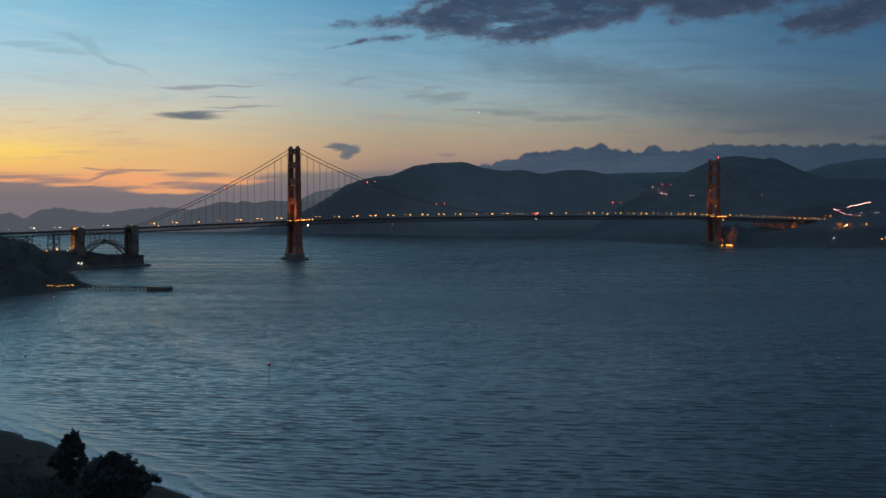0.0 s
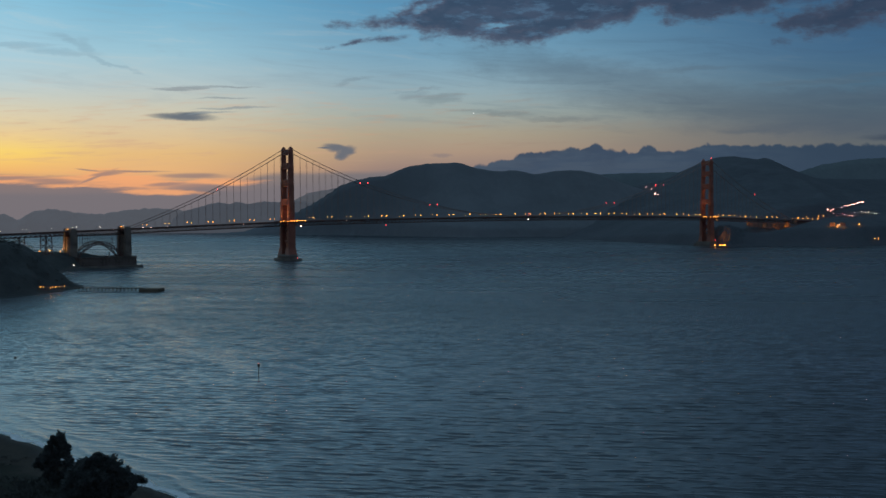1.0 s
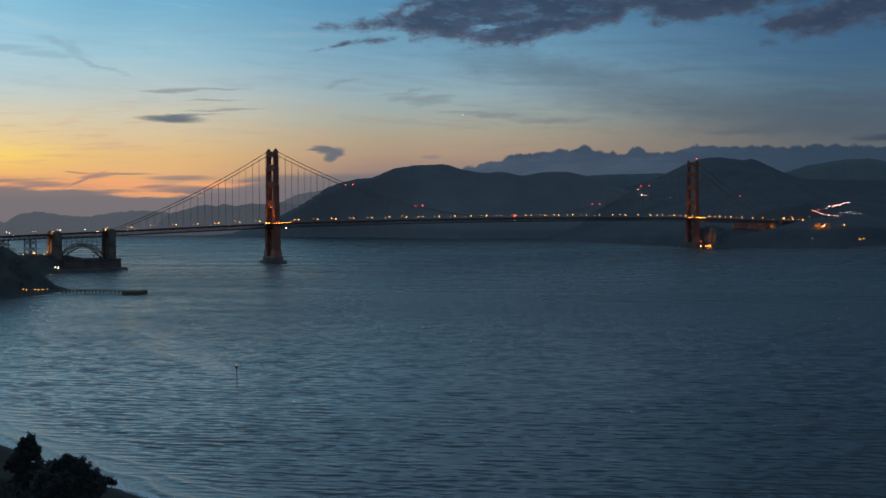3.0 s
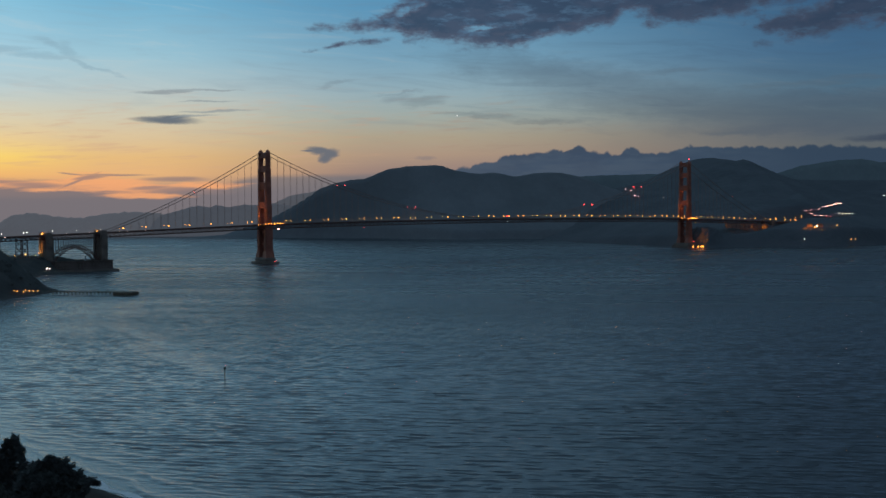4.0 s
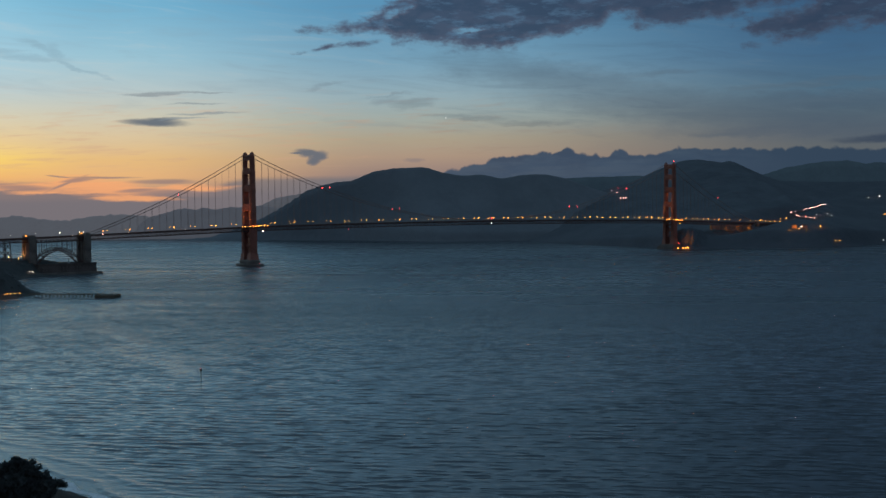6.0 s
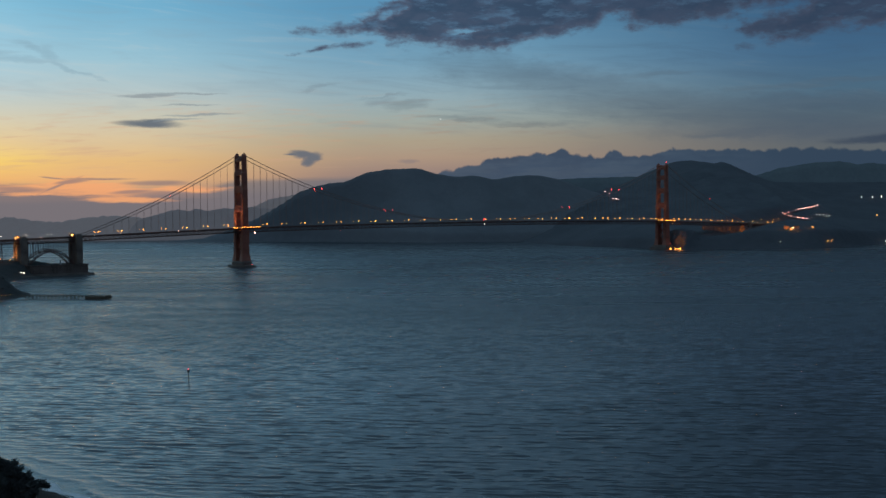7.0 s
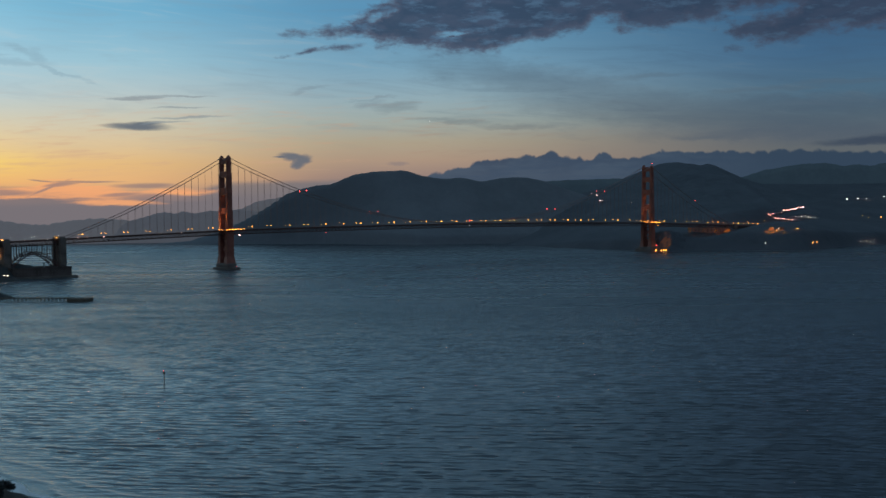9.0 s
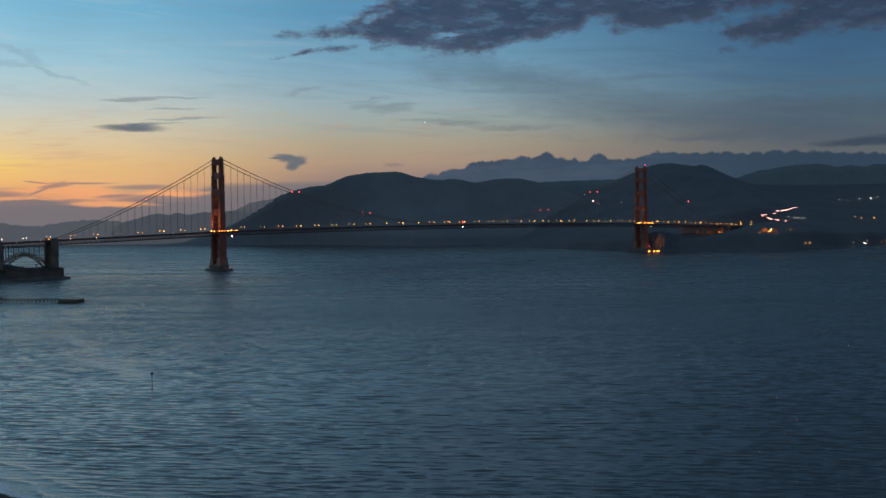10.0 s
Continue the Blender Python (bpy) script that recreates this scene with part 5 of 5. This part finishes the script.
def sprays(rng, centres, sizes, outward, count, spread=0.9):
    """Sprays of foliage: narrow pointed blades that fan out of each centre along its outward direction."""
    v, f = [], []
    for c, s, out in zip(centres, sizes, outward):
        for _ in range(count):
            d = np.asarray(out) + rng.normal(size=3) * spread * 0.5
            d /= np.linalg.norm(d) + 1e-9
            side = np.cross(d, rng.normal(size=3))
            side /= np.linalg.norm(side) + 1e-9
            l, wd = s * rng.uniform(0.7, 1.7), s * rng.uniform(0.12, 0.26)
            p = c + rng.normal(size=3) * s * 0.25
            o = len(v)
            v.extend([tuple(p - side * wd * 0.5), tuple(p + d * l * 0.5 - side * wd), tuple(p + d * l), tuple(p + d * l * 0.5 + side * wd)])
            f.append((o, o + 1, o + 2, o + 3))
    return v, f


def cypress(x, y, lobes, trunk, seed, label, density=1.0):
    """A cypress: bent trunk, a limb to each lobe, and foliage sprays over the lobes (x, y, z, radius, flatness)."""
    rng = np.random.default_rng(seed)
    z0 = ground_z(south_land, x, y) - 0.4
    t = thing("cypress_tree", Matrix.Translation((x, y, z0)), label, "tree", "cypress trees above the beach")
    part("trunk", Build().tube(trunk, [0.75 - 0.6 * k / (len(trunk) - 1) for k in range(len(trunk))], 9), BARK, t)
    centres, sizes, lifts = [], [], []
    for lx, ly, lz, r, flat in lobes:
        k = min(range(len(trunk)), key=lambda i: abs(trunk[i][2] - (lz - r * 0.7)))
        p = Vector(trunk[k])
        q = Vector((lx, ly, lz))
        mid = p.lerp(q, 0.5) + Vector((0, 0, -0.4))
        part("limb", Build().tube([p, mid, q], [0.3, 0.2, 0.07], 6), BARK, t)
        tip = r < 0.8
        n = int((34 if tip else 70) * r * density)
        along = np.array([lx, ly, 0.3 * math.hypot(lx, ly) + 0.2])
        along /= np.linalg.norm(along)
        tufts = rng.normal(size=(9, 3))
        tufts /= np.linalg.norm(tufts, axis=1)[:, None]
        for _ in range(n):
            dvec = rng.normal(size=3)
            dvec /= np.linalg.norm(dvec)
            reach = float((tufts @ dvec).max())
            rad = r * rng.uniform(0.3, 1.0) ** 0.6 * (0.45 + 0.85 * max(0.0, (reach - 0.6) / 0.4) ** 1.7)
            centres.append(np.array([lx, ly, lz]) + dvec * rad * np.array([1, 1, flat]))
            sizes.append(rng.uniform(0.8, 1.5) if tip else rng.uniform(0.5, 1.15))
            lifts.append(along * 1.5 + dvec * 0.3 if tip else dvec * np.array([1, 1, 0.5]) + np.array([0.12, 0, 0.35]))
    v, f = sprays(rng, centres, sizes, lifts, 7, 0.9)
    me = bpy.data.meshes.new("crown")
    me.from_pydata(v, [], f)
    me.materials.append(FOLIAGE)
    part("crown", me, FOLIAGE, t)
    return t


lobes = [(0.4, 0, 22.6, 0.7, 1.2), (1.4, 0.2, 21.2, 1.0, 0.5), (-0.6, 0, 20.4, 1.2, 0.6), (-2.6, 0.4, 19.2, 1.0, 0.4), (2.5, -0.3, 19.6, 0.9, 0.4), (0.3, 0.5, 18.6, 1.6, 0.6), (3.9, 0.1, 17.6, 1.0, 0.35),
         (-3.8, 0.2, 17.2, 1.2, 0.4), (1.2, -0.6, 16.6, 1.9, 0.5), (-1.9, 0.3, 15.8, 1.8, 0.5), (2.4, 0.3, 14.4, 1.3, 0.45), (-5.4, 0.2, 14.2, 1.3, 0.4), (-0.5, 0, 13.8, 2.1, 0.55), (-7.2, 0.4, 12.2, 1.5, 0.4),
         (-4.0, -0.4, 11.8, 2.0, 0.5), (-1.2, 0, 11.2, 2.2, 0.6), (1.8, 0.4, 10.4, 1.5, 0.5), (-8.4, 0.4, 10.2, 1.4, 0.4), (-5.6, 0.4, 9.2, 1.8, 0.5), (4.6, 0.2, 7.6, 2.2, 0.6), (6.4, 0, 5.0, 2.6, 0.7), (-2.2, 0.3, 7.8, 1.6, 0.5), (0.8, -0.4, 6.2, 1.8, 0.6), (-4.0, 0.2, 5.6, 1.8, 0.6), (-1.0, 0, 3.6, 2.4, 0.7), (2.6, 0.2, 3.0, 2.6, 0.7)]
rng = np.random.default_rng(17)
for k in range(44):
    z = 10 + 12.2 * (k + 0.5) / 44
    side = -1 if k % 2 else 1
    reach = (0.7 + (22.5 - z) * 0.36) * rng.uniform(0.7, 1.15)
    lobes.append((side * reach - 0.03 * (22 - z), rng.uniform(-2, 2), z + rng.uniform(-0.5, 0.5), rng.uniform(0.3, 0.6), 0.4))
cypress(-172.8, 286, lobes, [(0, 0, 0), (0.3, 0.1, 5), (-0.3, 0.2, 10), (0.1, 0, 16), (0.4, 0, 22.5)], 3, "tall ragged dark cypress with a pointed leaning crown", 1.2)
lobes = []
for k in range(30):
    a, q = 2.4 * k, math.sqrt((k + 0.5) / 30)
    lobes.append((9.8 * q * math.cos(a) + 0.4 * math.sin(3 * k), 7.5 * q * math.sin(a), 18.9 - 7.4 * q ** 1.8 + 0.7 * math.sin(2.3 * k), 2.3 + 0.5 * math.sin(1.7 * k), 0.6))
for k in range(60):
    a = math.pi * (k + 0.5) / 60
    q = rng.uniform(0.94, 1.1)
    lobes.append((11.8 * q * math.cos(a), rng.uniform(-5, 4), 8.5 + 11.8 * q * math.sin(a) ** 0.9 - 1.0, rng.uniform(0.3, 0.75), 0.4))
lobes += [(-0.3, 0, 21.2, 1.0, 1.0), (1.5, 0, 20.4, 1.3, 0.6), (8.9, -1, 14.6, 1.7, 0.45), (10.4, -1, 12.4, 1.6, 0.4), (-9.8, 0, 13.6, 1.8, 0.5), (-11.6, 0, 10.8, 2.2, 0.6), (0, -3, 12, 4.8, 0.8),
          (-5, -3, 9, 4.6, 0.8), (5, -3, 9, 4.6, 0.8), (-9, -3, 6, 4.0, 0.8), (0, -4, 5.5, 4.6, 0.8), (8, -3, 5.5, 3.8, 0.8)]
cypress(-146.3, 250, lobes, [(0, 0, 0), (-0.4, 0, 4), (0.3, 0.2, 9), (0, 0, 15), (-0.2, 0, 19)], 8, "broad dome-shaped dark cypress in dense leaf", 1.2)
cypress(-136.5, 262, [(-2.6, 0, 8.6, 1.8, 0.5), (-0.6, 0.3, 10.0, 1.5, 0.35), (1.7, 0, 10.9, 1.2, 0.35), (3.6, 0.2, 10.2, 1.1, 0.35), (-1.2, 0, 7.2, 2.0, 0.6), (4.6, 0, 9.2, 0.8, 0.4), (-3, 0, 5, 2.6, 0.7)], [(-2.4, 0, 0), (-1.6, 0, 4), (-0.4, 0, 7), (1.5, 0, 10)], 12, "small windswept cypress leaning toward the beach", 0.9)

# dune scrub
rng = np.random.default_rng(21)
centres, sizes, lifts = [], [], []
while len(centres) < 9000:
    x, y = rng.uniform(-300, -110), rng.uniform(205, 400)
    dd = float(inland(np.array([x]), np.array([y]))[0])
    if dd < 30 + 9 * math.sin(x * 0.13) + 6 * math.sin(y * 0.21):
        continue
    z = ground_z(south_land, x, y)
    s = rng.uniform(0.6, 1.7)
    for _ in range(14):
        centres.append(np.array([x, y, z + 0.2]) + rng.normal(size=3) * np.array([s, s, 0.4]) * 0.8)
        sizes.append(rng.uniform(0.35, 0.7))
        lifts.append((0, 0, 0.9))
for x, y, r in [(rng.uniform(-200, -133), rng.uniform(236, 292), rng.uniform(1.2, 2.6)) for _ in range(90)]:
    if float(inland(np.array([x]), np.array([y]))[0]) < 27:
        continue
    z = ground_z(south_land, x, y)
    for _ in range(46):
        dvec = rng.normal(size=3)
        dvec /= np.linalg.norm(dvec)
        centres.append(np.array([x, y, z + r * 0.6]) + dvec * r * np.array([1.2, 1.2, 0.7]))
        sizes.append(rng.uniform(0.6, 1.1))
        lifts.append(dvec + np.array([0, 0, 0.4]))
v, f = sprays(rng, centres, sizes, lifts, 4)
me = bpy.data.meshes.new("dune_scrub")
me.from_pydata(v, [], f)
me.materials.append(SCRUB)
tagged(new("dune_scrub", me), "low dark scrub covering the dunes behind the beach", "scrub", kind="stuff")

# trees and thickets on the bluff
rng = np.random.default_rng(33)
centres, sizes, lifts = [], [], []
while len(centres) < 9000:
    x, y = rng.uniform(-760, -500), rng.uniform(1330, 1900)
    dd = float(inland(np.array([x]), np.array([y]))[0])
    if dd < 12 or rng.random() < 0.35:
        continue
    z = ground_z(south_land, x, y)
    r = rng.uniform(1.5, 4.2) * min(1, dd / 45 + 0.25)
    for _ in range(26):
        dvec = rng.normal(size=3)
        dvec /= np.linalg.norm(dvec)
        centres.append(np.array([x, y, z + r * 0.7]) + dvec * r * np.array([1, 1, 0.8]))
        sizes.append(rng.uniform(0.7, 1.4))
        lifts.append(dvec + np.array([0, 0, 0.3]))
v, f = sprays(rng, centres, sizes, lifts, 4)
me = bpy.data.meshes.new("thicket")
me.from_pydata(v, [], f)
me.materials.append(SCRUB)
tagged(new("thicket", me), "dark trees and thickets covering the bluff", "thicket", kind="stuff")
